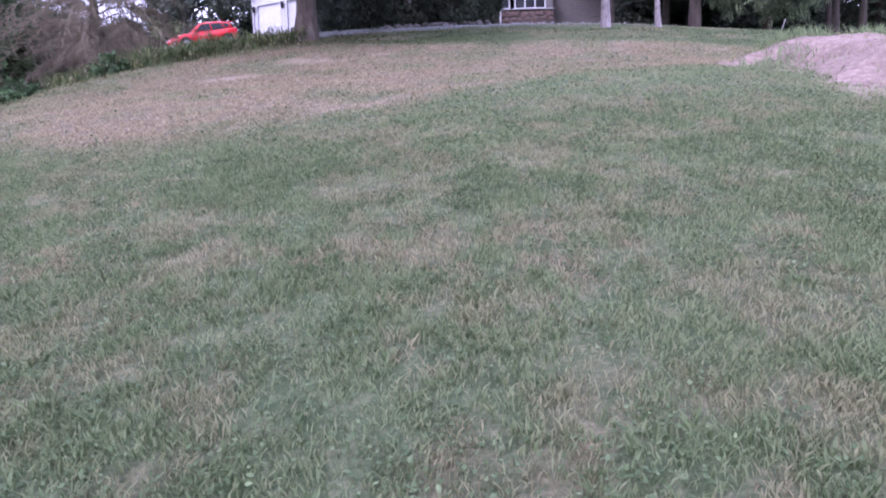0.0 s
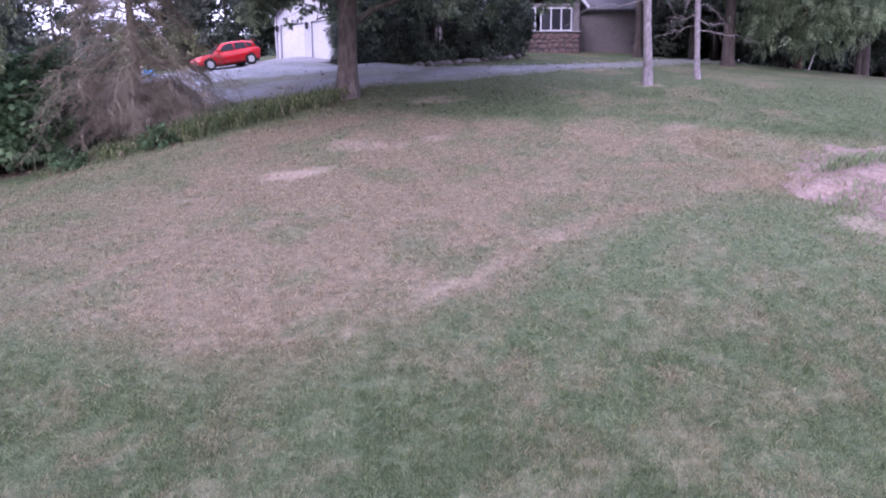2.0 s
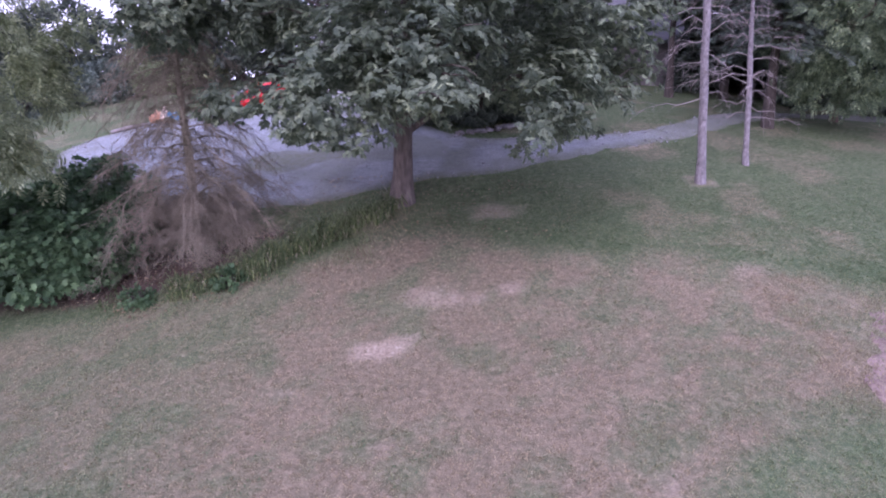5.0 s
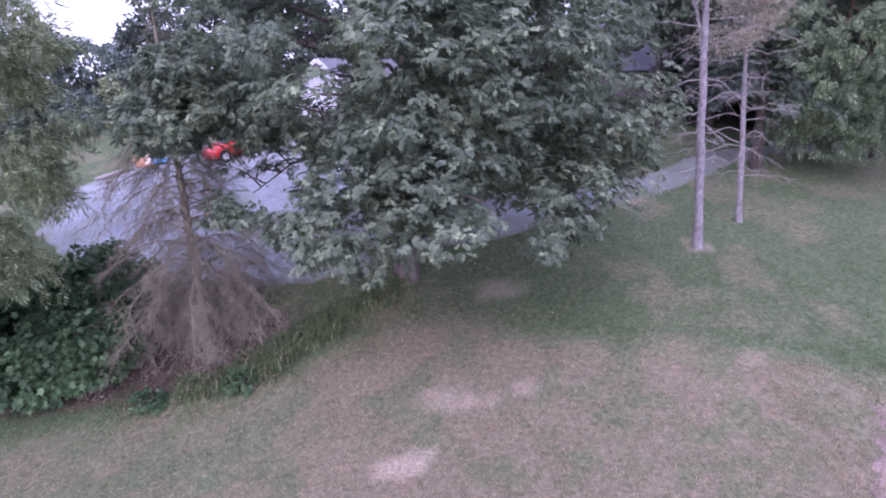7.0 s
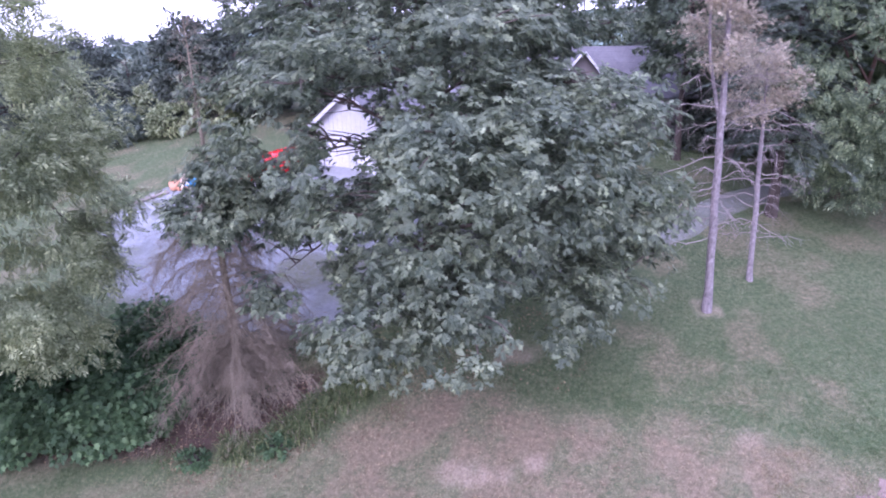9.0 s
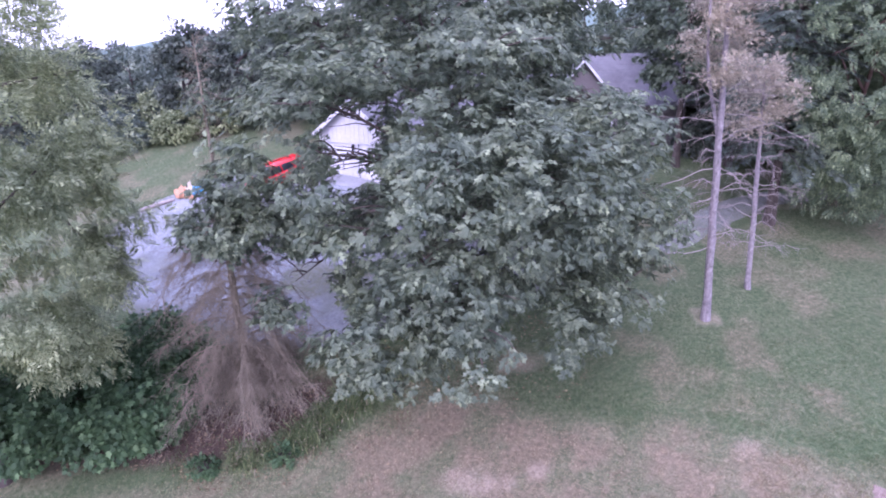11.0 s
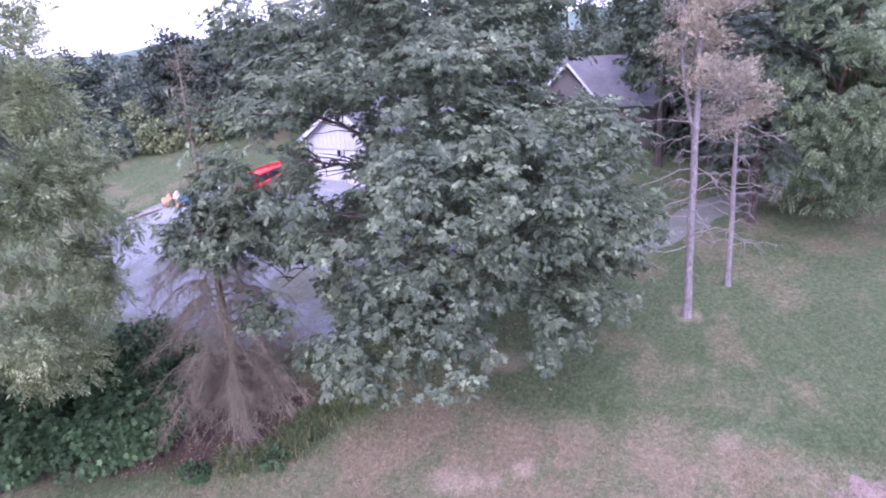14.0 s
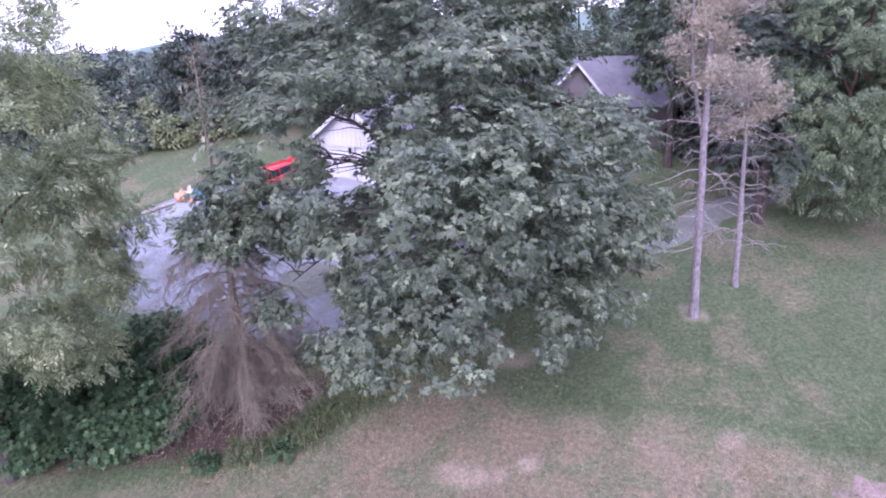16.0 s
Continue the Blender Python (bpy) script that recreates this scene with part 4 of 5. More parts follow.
def dead_spruce():
    """Brown and needle-less: drooping boughs above, a dense brown skirt of twigs below."""
    r = np.random.default_rng(15)
    x, y = -10.75, 20.5
    z = gz(x, y)
    root = thing("dead_spruce", x, y, z, "dead brown spruce with bare drooping boughs", "tree")
    s = np.linspace(0, 1, 10)
    trunk = np.stack([-0.45 * s, 0.3 * s, -0.2 + 11.95 * s], 1)
    limb_part(root, SPRUCE_WOOD, trunk, 0.15 * (1 - 0.9 * s) * np.where(s == 0, 1.4, 1), 10, 0.12, 2, "trunk")
    for k in range(156):
        skirt, top = k < 54, k >= 118
        f = 0.04 + 0.11 * (k / 54) if skirt else (0.52 + 0.47 * (k - 118) / 37 if top else 0.14 + 0.42 * (k - 54) / 63)
        p = np.array([-0.45 * f, 0.3 * f, -0.2 + 11.95 * f])
        l = 3.2 * (0.45 + 0.6 * r.random()) * (0.6 + 0.4 * k / 54) if skirt else ((0.35 + 0.8 * r.random()) * (1.25 - f) if top else 3.7 * (1 - 0.88 * f) * (0.62 + 0.5 * r.random()))
        a = k * 2.4 + r.random() * 0.5
        drop = (0.2 + 0.5 * r.random()) * l if skirt else (-0.25 * l * r.random() if top else (0.38 + 0.2 * r.random()) * l)
        q = p + np.array([math.cos(a) * l, math.sin(a) * l, -drop])
        q[2] = max(q[2], 0.3055 * q[1] + 0.15 * q[0] + 0.05)
        pts = bend(p, q, (0.27 if skirt else (0.02 if top else 0.24)) * l, 7, 0.14, r)
        bough = Pile()
        bough.add(*tube(pts, np.linspace(0.016 if top else (0.013 if skirt else 0.028), 0.005, 7), 5))
        n = int(18 + 28 * r.random()) if skirt else (7 if top else 36)
        for j in range(n):
            g = 0.12 + 0.88 * r.random()
            i = g * 6
            b = pts[int(min(i, 5))] + (pts[min(int(i) + 1, 6)] - pts[int(min(i, 5))]) * (i - int(i))
            if skirt:
                w = np.array([math.cos(a), math.sin(a), -0.7]) * 0.5 + (r.random(3) - 0.5) * np.array([2.2, 2.2, 1.0]) - np.array([0, 0, 0.3])
            elif top:
                w = np.array([math.cos(a), math.sin(a), 0.2]) * 0.6 + (r.random(3) - 0.5) * 1.2
            else:
                w = np.array([math.cos(a), math.sin(a), 0.0]) * 0.5 + (r.random(3) - 0.5) * np.array([1.6, 1.6, 0.6]) - np.array([0, 0, 0.55])
            e = b + w * (0.25 + 0.4 * r.random())
            e[2] = max(e[2], 0.3055 * e[1] + 0.15 * e[0])
            m = (b + e) / 2 + np.array([0, 0, 0.06])
            bough.add(*tube([b, m, e], [0.0065, 0.005, 0.0022], 3))
            for h in range(6 if skirt else (1 if top else 4)):
                u = r.random()
                c = b * (1 - u) + e * u
                d = c + w * 0.2 + (r.random(3) - 0.5) * 0.5 - np.array([0, 0, 0.12])
                bough.add(*tube([c, d], [0.005, 0.0022], 3))
        put("bough", bough.mesh("bough"), SPRUCE_WOOD, root)
    return root


def dying_pine(x, y, height, trunk_r, seed, lean, label, needles_from):
    """A pale grey trunk with bare crooked boughs, brown needles left near the top."""
    r = np.random.default_rng(seed)
    z = gz(x, y)
    root = thing("dying_pine", x, y, z, label, "tree", group="dying pines")
    s = np.linspace(0, 1, 14)
    trunk = np.stack([lean[0] * s, lean[1] * s, -0.2 + (height + 0.2) * s], 1)
    trunk[1:-1, :2] += (r.random((12, 2)) - 0.5) * 0.05
    limb_part(root, PINE_BARK, trunk, trunk_r * np.interp(s, [0, 0.05, 0.5, 1], [1.35, 1.0, 0.8, 0.12]), 12, 0.14, seed, "trunk")
    if trunk_r > 0.12:
        stem = np.array([(lean[0] * f - 0.55 * min(1, (f - 0.48) * 6), lean[1] * f + 0.1, height * f) for f in np.linspace(0.48, 0.95, 8)])
        limb_part(root, PINE_BARK, stem, np.linspace(0.07, 0.02, 8), 8, 0.1, 3, "side_stem")
    places, ways, ups, sizes = [], [], [], []
    count = int(54 * min(1, height / 13))
    for k in range(count):
        f = 0.2 + 0.78 * (k + r.random()) / count
        p = np.array([np.interp(f, s, trunk[:, 0]), np.interp(f, s, trunk[:, 1]), np.interp(f, s, trunk[:, 2])])
        l = (1.5 + 1.1 * math.sin(math.pi * min(1, f * 1.1))) * (0.3 + 0.9 * r.random())
        a = k * 2.4 + r.random() * 1.4
        hang = (0.5 - 0.75 * f + 0.5 * (r.random() - 0.5)) * l
        q = p + np.array([math.cos(a) * l, math.sin(a) * l, -hang])
        pts = bend(p, q, 0.2 * l * (r.random() * 1.3 - 0.1 if f < 0.6 else -0.2), 7, 0.2, r)
        bough = Pile()
        bough.add(*tube(pts, np.linspace(0.018, 0.004, 7), 5))
        for j in range(12):
            g = 0.2 + 0.7 * r.random()
            i = g * 6
            b = pts[int(min(i, 5))] + (pts[min(int(i) + 1, 6)] - pts[int(min(i, 5))]) * (i - int(i))
            w = np.array([math.cos(a), math.sin(a), -0.3]) * 0.6 + (r.random(3) - 0.5) * 1.5
            e = b + w * (0.2 + 0.4 * r.random()) - np.array([0, 0, 0.12])
            bough.add(*tube([b, (b + e) / 2 + [0, 0, 0.05], e], [0.007, 0.005, 0.0025], 3))
            if f > needles_from:
                n = 44
                c = b + (e - b) * r.random((n, 1)) * 1.2 + (r.random((n, 3)) - 0.5) * np.array([0.62, 0.62, 0.3])
                places.append(c)
                ways.append(w + sphere_points(n, r) * 0.9 + np.array([0, 0, 0.3]))
                ups.append(np.array([0, 0, 1.0]) + sphere_points(n, r) * 0.6)
                sizes.append(0.155 * (0.6 + 0.7 * r.random(n)))
        put("bough", bough.mesh("bough"), BARE_TWIG, root)
    put("crown", leaves("crown", np.concatenate(places), np.concatenate(ways), np.concatenate(ups), np.concatenate(sizes), NEEDLES), DEAD_NEEDLE, root, "brown dead needles")
    return root


def shrub(x, y, radii, label, leaf, seed, clump_count=200, per=30, size=0.17, shape=OVATE, name="shrub", group="", clump_r=0.35, lift=0.62, bottom=-0.55):
    r = np.random.default_rng(seed)
    z = gz(x, y)
    root = thing(name, x, y, z, label, "shrub", group=group)
    for k in range(9):
        a = 2 * math.pi * k / 9 + r.random()
        end = np.array([math.cos(a) * radii[0] * 0.6, math.sin(a) * radii[1] * 0.6, radii[2] * (0.6 + 0.7 * r.random())])
        stem = Pile()
        stem.add(*tube(bend((0.1 * math.cos(a), 0.1 * math.sin(a), -0.1), end, 0.2, 6, 0.1, r), np.linspace(0.035, 0.01, 6), 5))
        put("stem", stem.mesh("stem"), DARK_BARK, root)
    c, o = crown_clumps(clump_count, (0, 0, radii[2] * lift), radii, r, 0.18, 0.7, bottom)
    put("foliage", leaves("foliage", *clumps_to_leaves(c, o, per, clump_r, size, shape, r, 0.5, 0.6, 0.28), shape), leaf, root)
    return root


oak_tree()
dead_spruce()
dying_pine(5.56, 22.75, 14.0, 0.142, 31, (-0.62, 0.2), "tall dying pine with grey bark and bare boughs", 0.62)
dying_pine(8.0, 24.68, 8.6, 0.105, 32, (-0.5, 0.1), "slimmer and shorter dying pine with browning top", 0.74)
broad_tree("ash_tree", -18.4, 18.8, 16.8, (5.7, 5.2, 7.6), 9.6, "tall leafy tree with pale green drooping leaflets", PALE_LEAF, DARK_BARK, 41, 1400, 17, 0.4, PINNATE, 0.2, (0.3, -0.6), -0.78, clump_r=0.6, limbs=12, lobes=80, pull=0.3)
for k, (x, y, rx, ry, rz) in enumerate([(-14.0, 20.0, 1.5, 1.5, 1.6), (-15.2, 20.0, 2.0, 1.8, 1.8), (-17.6, 20.1, 2.0, 1.8, 1.9), (-20.0, 20.8, 2.2, 1.8, 1.9), (-14.2, 21.6, 1.8, 1.6, 1.9)]):
    shrub(x, y, (rx, ry, rz), "dense dark green broad-leaved shrub", SHRUB_LEAF, 50 + k, 320, 22, 0.21, MAPLE, group="shrubs along the bank")
# dark evergreens beside the house
for k, (x, y, rx, ry, rz) in enumerate([(-6.25, 33.9, 0.8, 0.8, 2.2), (-5.0, 31.6, 1.3, 1.3, 2.1), (-3.6, 30.7, 1.8, 1.5, 2.5), (-1.7, 30.0, 1.9, 1.5, 2.7), (0.3, 30.4, 1.7, 1.5, 2.3), (1.6, 32.5, 1.2, 1.2, 1.6)]):
    shrub(x, y, (rx, ry, rz), "dark evergreen shrub beside the drive", DARK_LEAF, 60 + k, 420, 34, 0.2, NARROW, "evergreen_shrub", "evergreens by the house", bottom=-0.95, lift=0.8)
# wood behind and beside the house
needle_tree("pine_tree", 11.35, 30.0, 17, 3.3, "tall grey-green pine with thick trunk", FAR_LEAF, DARK_BARK, 70, 0.2, 30, 9, 0.3, 0.24, density=34)
broad_tree("locust_tree", 15.9, 32.6, 14.0, (4.4, 4.8, 6.3), 6.6, "light green feathery tree with reddish trunk", FROND_LEAF, RED_BARK, 71, 1500, 9, 0.45, PINNATE, 0.16, (-1.8, -4.6), -0.97, clump_r=0.6, limbs=13, lobes=70, pull=0.26)
broad_tree("locust_tree", 19.3, 33.4, 15.5, (4.2, 3.6, 6.6), 9.4, "tall light green feathery tree", FROND_LEAF, DARK_BARK, 72, 1500, 9, 0.45, PINNATE, 0.13, (-0.6, -0.8), -0.97, clump_r=0.6, limbs=11, lobes=70, pull=0.22)
broad_tree("maple_tree", 9.4, 37.2, 14.5, (3.2, 3.0, 5.6), 8.8, "full dark green tree beside the house", WOOD_LEAF, DARK_BARK, 73, 700, 26, 0.24, MAPLE, 0.2, (0, 0), -0.9, clump_r=0.5, limbs=8, lobes=40)
for k, (x, y, h, rad, start) in enumerate([(12.6, 37.6, 17, 3.0, 0.12), (14.6, 39.5, 18, 4.0, 0.15), (11.2, 45.5, 17, 3.6, 0.1), (19.9, 33.8, 15, 2.2, 0.4), (21.8, 34.6, 16, 2.6, 0.4), (24.5, 37.5, 17, 3.8, 0.12), (19.0, 41, 18, 4.4, 0.08), (27.5, 38.5, 17, 4.2, 0.1), (31, 36, 16, 4.2, 0.1), (24, 45, 18, 4.8, 0.06), (14.5, 47, 17, 4.6, 0.06), (31, 44, 17, 4.8, 0.06)]):
    needle_tree("spruce_tree", x, y, h, rad, "dark evergreen in the wood beside the house", WOOD_LEAF if k in (3, 4, 5, 7, 8) else DARK_LEAF, DARK_BARK, 80 + k, start, 26, 9, 0.42 if k < 5 else 0.55, 0.2, density=24 if k < 5 else 12)
for k, (x, y, rx, rz) in enumerate([(17.5, 37.5, 2.2, 1.5), (20.8, 38.0, 2.4, 1.6), (24.0, 40.5, 2.6, 1.8), (27.8, 41.5, 2.8, 2.0), (13.0, 42.5, 2.6, 1.8), (31.5, 40.0, 2.8, 2.0), (35.5, 37.0, 3.0, 2.2), (13.5, 44.0, 2.6, 2.6), (17.5, 45.5, 2.8, 2.8), (21.5, 47.0, 3.0, 3.0), (26.5, 48.0, 3.2, 3.0), (32.0, 47.0, 3.2, 3.0), (11.6, 39.2, 1.6, 1.3), (38, 42, 3.2, 3), (16.8, 43.0, 2.0, 1.8), (18.4, 44.0, 2.0, 1.8)]):
    shrub(x, y, (rx, rx * 0.8, rz), "dark undergrowth in the wood", DARK_LEAF, 140 + k, 160, 26, 0.26, group="undergrowth in the wood", clump_r=0.5)
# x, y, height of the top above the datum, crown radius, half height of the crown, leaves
# FAR_LEAF rows: haze over the farther trees is painted as bluer leaves
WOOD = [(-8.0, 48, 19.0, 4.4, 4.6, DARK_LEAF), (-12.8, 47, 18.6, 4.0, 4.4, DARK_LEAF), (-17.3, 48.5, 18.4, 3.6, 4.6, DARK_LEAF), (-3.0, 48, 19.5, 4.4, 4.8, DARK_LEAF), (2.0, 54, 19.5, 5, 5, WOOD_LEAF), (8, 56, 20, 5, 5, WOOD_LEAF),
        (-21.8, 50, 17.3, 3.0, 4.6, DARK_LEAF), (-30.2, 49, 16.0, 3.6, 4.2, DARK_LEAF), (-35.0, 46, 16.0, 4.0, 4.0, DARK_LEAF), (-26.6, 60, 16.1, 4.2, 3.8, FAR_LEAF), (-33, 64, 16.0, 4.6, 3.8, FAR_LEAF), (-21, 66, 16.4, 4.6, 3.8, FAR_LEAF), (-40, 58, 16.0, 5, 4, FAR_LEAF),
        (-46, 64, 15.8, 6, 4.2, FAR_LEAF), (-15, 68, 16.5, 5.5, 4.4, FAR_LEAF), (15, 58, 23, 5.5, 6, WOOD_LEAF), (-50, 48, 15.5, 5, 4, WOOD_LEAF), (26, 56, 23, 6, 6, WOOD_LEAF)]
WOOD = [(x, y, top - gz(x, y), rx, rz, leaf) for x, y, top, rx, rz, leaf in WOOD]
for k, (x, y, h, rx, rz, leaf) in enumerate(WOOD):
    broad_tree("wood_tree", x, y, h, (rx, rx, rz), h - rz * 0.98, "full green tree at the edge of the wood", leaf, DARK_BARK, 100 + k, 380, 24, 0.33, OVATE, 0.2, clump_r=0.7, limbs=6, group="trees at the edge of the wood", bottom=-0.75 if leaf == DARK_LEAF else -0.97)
for k, (x, y, rx, rz) in enumerate([(-22.5, 46.5, 1.6, 1.3), (-26.5, 46.5, 2.0, 1.7), (-19.5, 47, 1.6, 1.6), (-31.0, 44.5, 1.8, 1.6), (-24.6, 50.0, 2.2, 2.0), (-30.1, 49.0, 2.0, 2.0)]):
    shrub(x, y, (rx, rx * 0.8, rz), "pale green bush at the edge of the far lawn", FAR_LEAF if k % 2 else PALE_LEAF, 150 + k, 120, 26, 0.24, group="bushes beyond the yard", clump_r=0.5)


# ---- arching leaves along the bank ----
def lily_clump(x, y, seed):
    r = np.random.default_rng(seed)
    root = thing("daylily_clump", x, y, gz(x, y), "clump of long arching green and yellowing leaves", "plant", group="daylilies along the bank")
    big = 0.7 + 0.55 * r.random()
    dry_share = 0.2 + 0.8 * ease(-7.0, -5.0, x) * r.random()
    for name, mat, n, tall in (("green_leaves", SHRUB_GRASS, int(95 - 40 * dry_share), 0.5 * big), ("dry_leaves", DEAD_NEEDLE, int(8 + 40 * dry_share), 0.34 * big)):
        blades_at = Pile()
        for k in range(n):
            a, l = r.random() * 6.283, tall * (0.35 + 0.95 * r.random())
            base = np.array([math.cos(a * 3.7) * 0.32 * r.random(), math.sin(a * 3.7) * 0.32 * r.random(), -0.03])
            base[2] += 0.25 * base[1]
            w = np.array([math.cos(a), math.sin(a), 0])
            side = np.array([-math.sin(a), math.cos(a), 0]) * (0.006 + 0.007 * r.random())
            bow = 0.35 + 0.95 * r.random()
            spine = [base, base + w * 0.25 * l * bow + [0, 0, 0.5 * l], base + w * 0.7 * l * bow + [0, 0, (0.85 - 0.2 * bow) * l], base + w * 1.15 * l * bow + [0, 0, max(0.05, 0.95 - 0.75 * bow) * l]]
            verts = np.concatenate([[p - side * s, p + side * s] for p, s in zip(spine, (0.8, 1.1, 0.9, 0.15))])
            blades_at.add(verts, [(0, 1, 3, 2), (2, 3, 5, 4), (4, 5, 7, 6)])
        put(name, blades_at.mesh(name), mat, root)
    return root


SHRUB_GRASS = leafy("lily_leaf", (0.075, 0.11, 0.05), (0.14, 0.19, 0.085), (0.25, 0.285, 0.14), 0.5, 0.4)
for k in range(44):
    f = (k + 0.5) / 44
    jit = np.random.default_rng(200 + k).random(2) - 0.5
    lily_clump(-8.6 + 4.1 * f + 0.5 * jit[0], 18.2 + 2.9 * f**1.2 + 1.1 * ((k * 0.618) % 1) + 0.4 * jit[1], 300 + k)
for k in range(9):
    jit = np.random.default_rng(260 + k).random(2) - 0.5
    lily_clump(-8.4 - 0.3 * k + 0.4 * jit[0], 17.9 - 0.05 * k + 0.8 * ((k * 0.618) % 1) + 0.3 * jit[1], 380 + k)
for k, (x, y) in enumerate([(-11.6, 17.9), (-9.0, 17.7)]):
    shrub(x, y, (0.45, 0.35, 0.28), "low leafy weed at the foot of the bank", SHRUB_LEAF, 170 + k, 30, 18, 0.13, name="weed", group="weeds along the bank", clump_r=0.2)


# ---- small things ----
def stone_at(name, x, y, size, seed, label, mat):
    bm = bmesh.new()
    bmesh.ops.create_icosphere(bm, subdivisions=2, radius=1.0)
    for v in bm.verts:
        k = 1 + 0.5 * noise.noise(v.co * 1.4 + Vector((seed * 3.1, 0, 0))) + 0.15 * noise.noise(v.co * 4 + Vector((0, seed, 0)))
        v.co = Vector((v.co.x * size[0] * k, v.co.y * size[1] * k, v.co.z * size[2] * k + size[2] * 0.4))
    ob = part(name, bm, mat, None, smooth=True)
    ob.matrix_world = pose(x, y, gz(x, y), 0, 0, seed * 53)
    return tagged(ob, label, "stone", "stones along the bed")


for k in range(12):
    f = k / 11
    stone_at("border_stone", -2.4 + 4.4 * f, 28.5 + 2.2 * f**1.6, (0.22 + 0.08 * (k % 3), 0.17, 0.13), k + 1, "rounded grey stone edging the shrub bed", ROCK)
log_pts = bend((-20.5, 35.2, gz(-20.5, 35.2) + 0.1), (-18.9, 36.1, gz(-18.9, 36.1) + 0.1), 0.05, 7)
fallen = put("log", mesh_from("log", *tube(log_pts, np.linspace(0.13, 0.09, 7), 9, 0.2), 4, smooth=True), BARE_TWIG)
tagged(fallen, "pale weathered log edging the gravel", "log")
stake_z = gz(17.3, 34.2)
stake = part("stake", lathe([(0.035, -0.1), (0.035, 1.0), (0.02, 1.03)], 8, m=pose(17.3, 34.2, stake_z, 6, 14, 0)), WHITE_STAKE)
tagged(stake, "leaning white stake in the grass", "stake")


# ---- garage ----
def garage():
    ax, ay, bx, by = -10.6, 36.95, -6.8, 35.0
    turn = math.degrees(math.atan2(by - ay, bx - ax))
    w, deep, wall_h, rise = math.hypot(bx - ax, by - ay), 7.0, 2.75, 1.65
    z = 8.6
    root = thing("garage", ax, ay, z, "white garage with two panelled doors and shingled gable roof", "garage", turn)
    t = 0.16
    # front wall with two openings, then the sides and the back
    doors = [(0.22, 1.88), (2.36, 4.02)]
    xs = [0.0] + [v for d in doors for v in d] + [w]
    walls = [(a, b, 0, t, -1.2, wall_h) for a, b in zip(xs[::2], xs[1::2])]
    walls += [(a, b, 0, t, 2.13, wall_h) for a, b in doors] + [(a, b, 0, t, -1.2, 0.0) for a, b in doors]
    walls += [(0, t, t, deep, -1.2, wall_h), (w - t, w, t, deep, -1.2, wall_h), (t, w - t, deep - t, deep, -1.2, wall_h)]
    for extent in walls:
        part("wall", slab(*extent), WHITE_PAINT, root)
    for y0 in (0.0, deep - t):
        bm = bmesh.new()
        f = [bm.verts.new(p) for p in ((0, y0, wall_h), (w, y0, wall_h), (w / 2, y0, wall_h + rise), (0, y0 + t, wall_h), (w, y0 + t, wall_h), (w / 2, y0 + t, wall_h + rise))]
        for q in ((0, 1, 2), (5, 4, 3), (0, 3, 4, 1), (1, 4, 5, 2), (2, 5, 3, 0)):
            bm.faces.new([f[i] for i in q])
        part("gable", bm, WHITE_PAINT, root)
    for a, b in doors:
        door = part("garage_door", slab(a + 0.005, b - 0.005, 0.105, 0.14, 0.0, 2.125), DOOR_PAINT, root)
        for row in range(4):
            for col in range(4):
                cw = (b - a) / 4
                part("panel", slab(a + col * cw + 0.06, a + (col + 1) * cw - 0.06, 0.088, 0.11, 0.06 + row * 0.53, 0.48 + row * 0.53, 0.012), DOOR_PAINT, door)
        bm = bmesh.new()
        box(bm, a - 0.09, a, -0.025, 0.0, 0, 2.22)
        box(bm, b, b + 0.09, -0.025, 0.0, 0, 2.22)
        box(bm, a, b, -0.025, 0.0, 2.13, 2.22)
        part("door_trim", bm, WHITE_PAINT, root)
    slope = math.hypot(w / 2, rise)
    ang = math.degrees(math.atan2(rise, w / 2))
    over = 0.42
    for sgn in (-1, 1):
        m = pose(w / 2, 0, wall_h + rise, 0, sgn * ang, 0)
        bm = slab(-(slope + over) if sgn < 0 else 0, 0 if sgn < 0 else slope + over, -0.35, deep + 0.35, 0.01, 0.10, m=m)
        roof = part("roof", bm, SHINGLE, root)
        rows = 16
        for k in range(rows):
            d0 = (slope + over) * k / rows
            lo, hi = (-(d0 + (slope + over) / rows), -d0) if sgn < 0 else (d0, d0 + (slope + over) / rows)
            part("shingle_course", slab(lo, hi, -0.36, deep + 0.36, 0.10, 0.112 + 0.006 * (k % 2), m=m), SHINGLE, roof)
        part("fascia", slab(-(slope + over + 0.02) if sgn < 0 else 0, 0 if sgn < 0 else slope + over + 0.02, -0.39, -0.352, -0.1, 0.115, m=m), WHITE_PAINT, root)
    part("gable_vent", slab(w / 2 - 0.11, w / 2 + 0.11, -0.03, -0.002, wall_h + 0.75, wall_h + 1.2, 0.008), DARK_METAL, root, "dark louvred vent")
    # lanterns beside and between the doors
    for u in (0.07, 2.12, 4.14):
        lamp = part("wall_lantern", lathe([(0.03, -0.16), (0.07, -0.12), (0.09, 0.1), (0.11, 0.12), (0.02, 0.22)], 6, m=pose(u, -0.12, 1.9)), DARK_METAL, root, "small dark lantern")
        part("bracket", slab(u - 0.03, u + 0.03, -0.12, 0.0, 2.04, 2.08), DARK_METAL, lamp)
    # upright battens of the siding
    for k in range(15):
        u = 0.15 + 0.29 * k
        low = 2.24 if any(a - 0.12 < u < b + 0.12 for a, b in doors) else 0.0
        part("batten", slab(u - 0.02, u + 0.02, -0.018, -0.002, low, wall_h + 0.02 + max(0.0, 1 - abs(u - w / 2) / (w / 2)) * rise * 0.93), WHITE_PAINT, root)
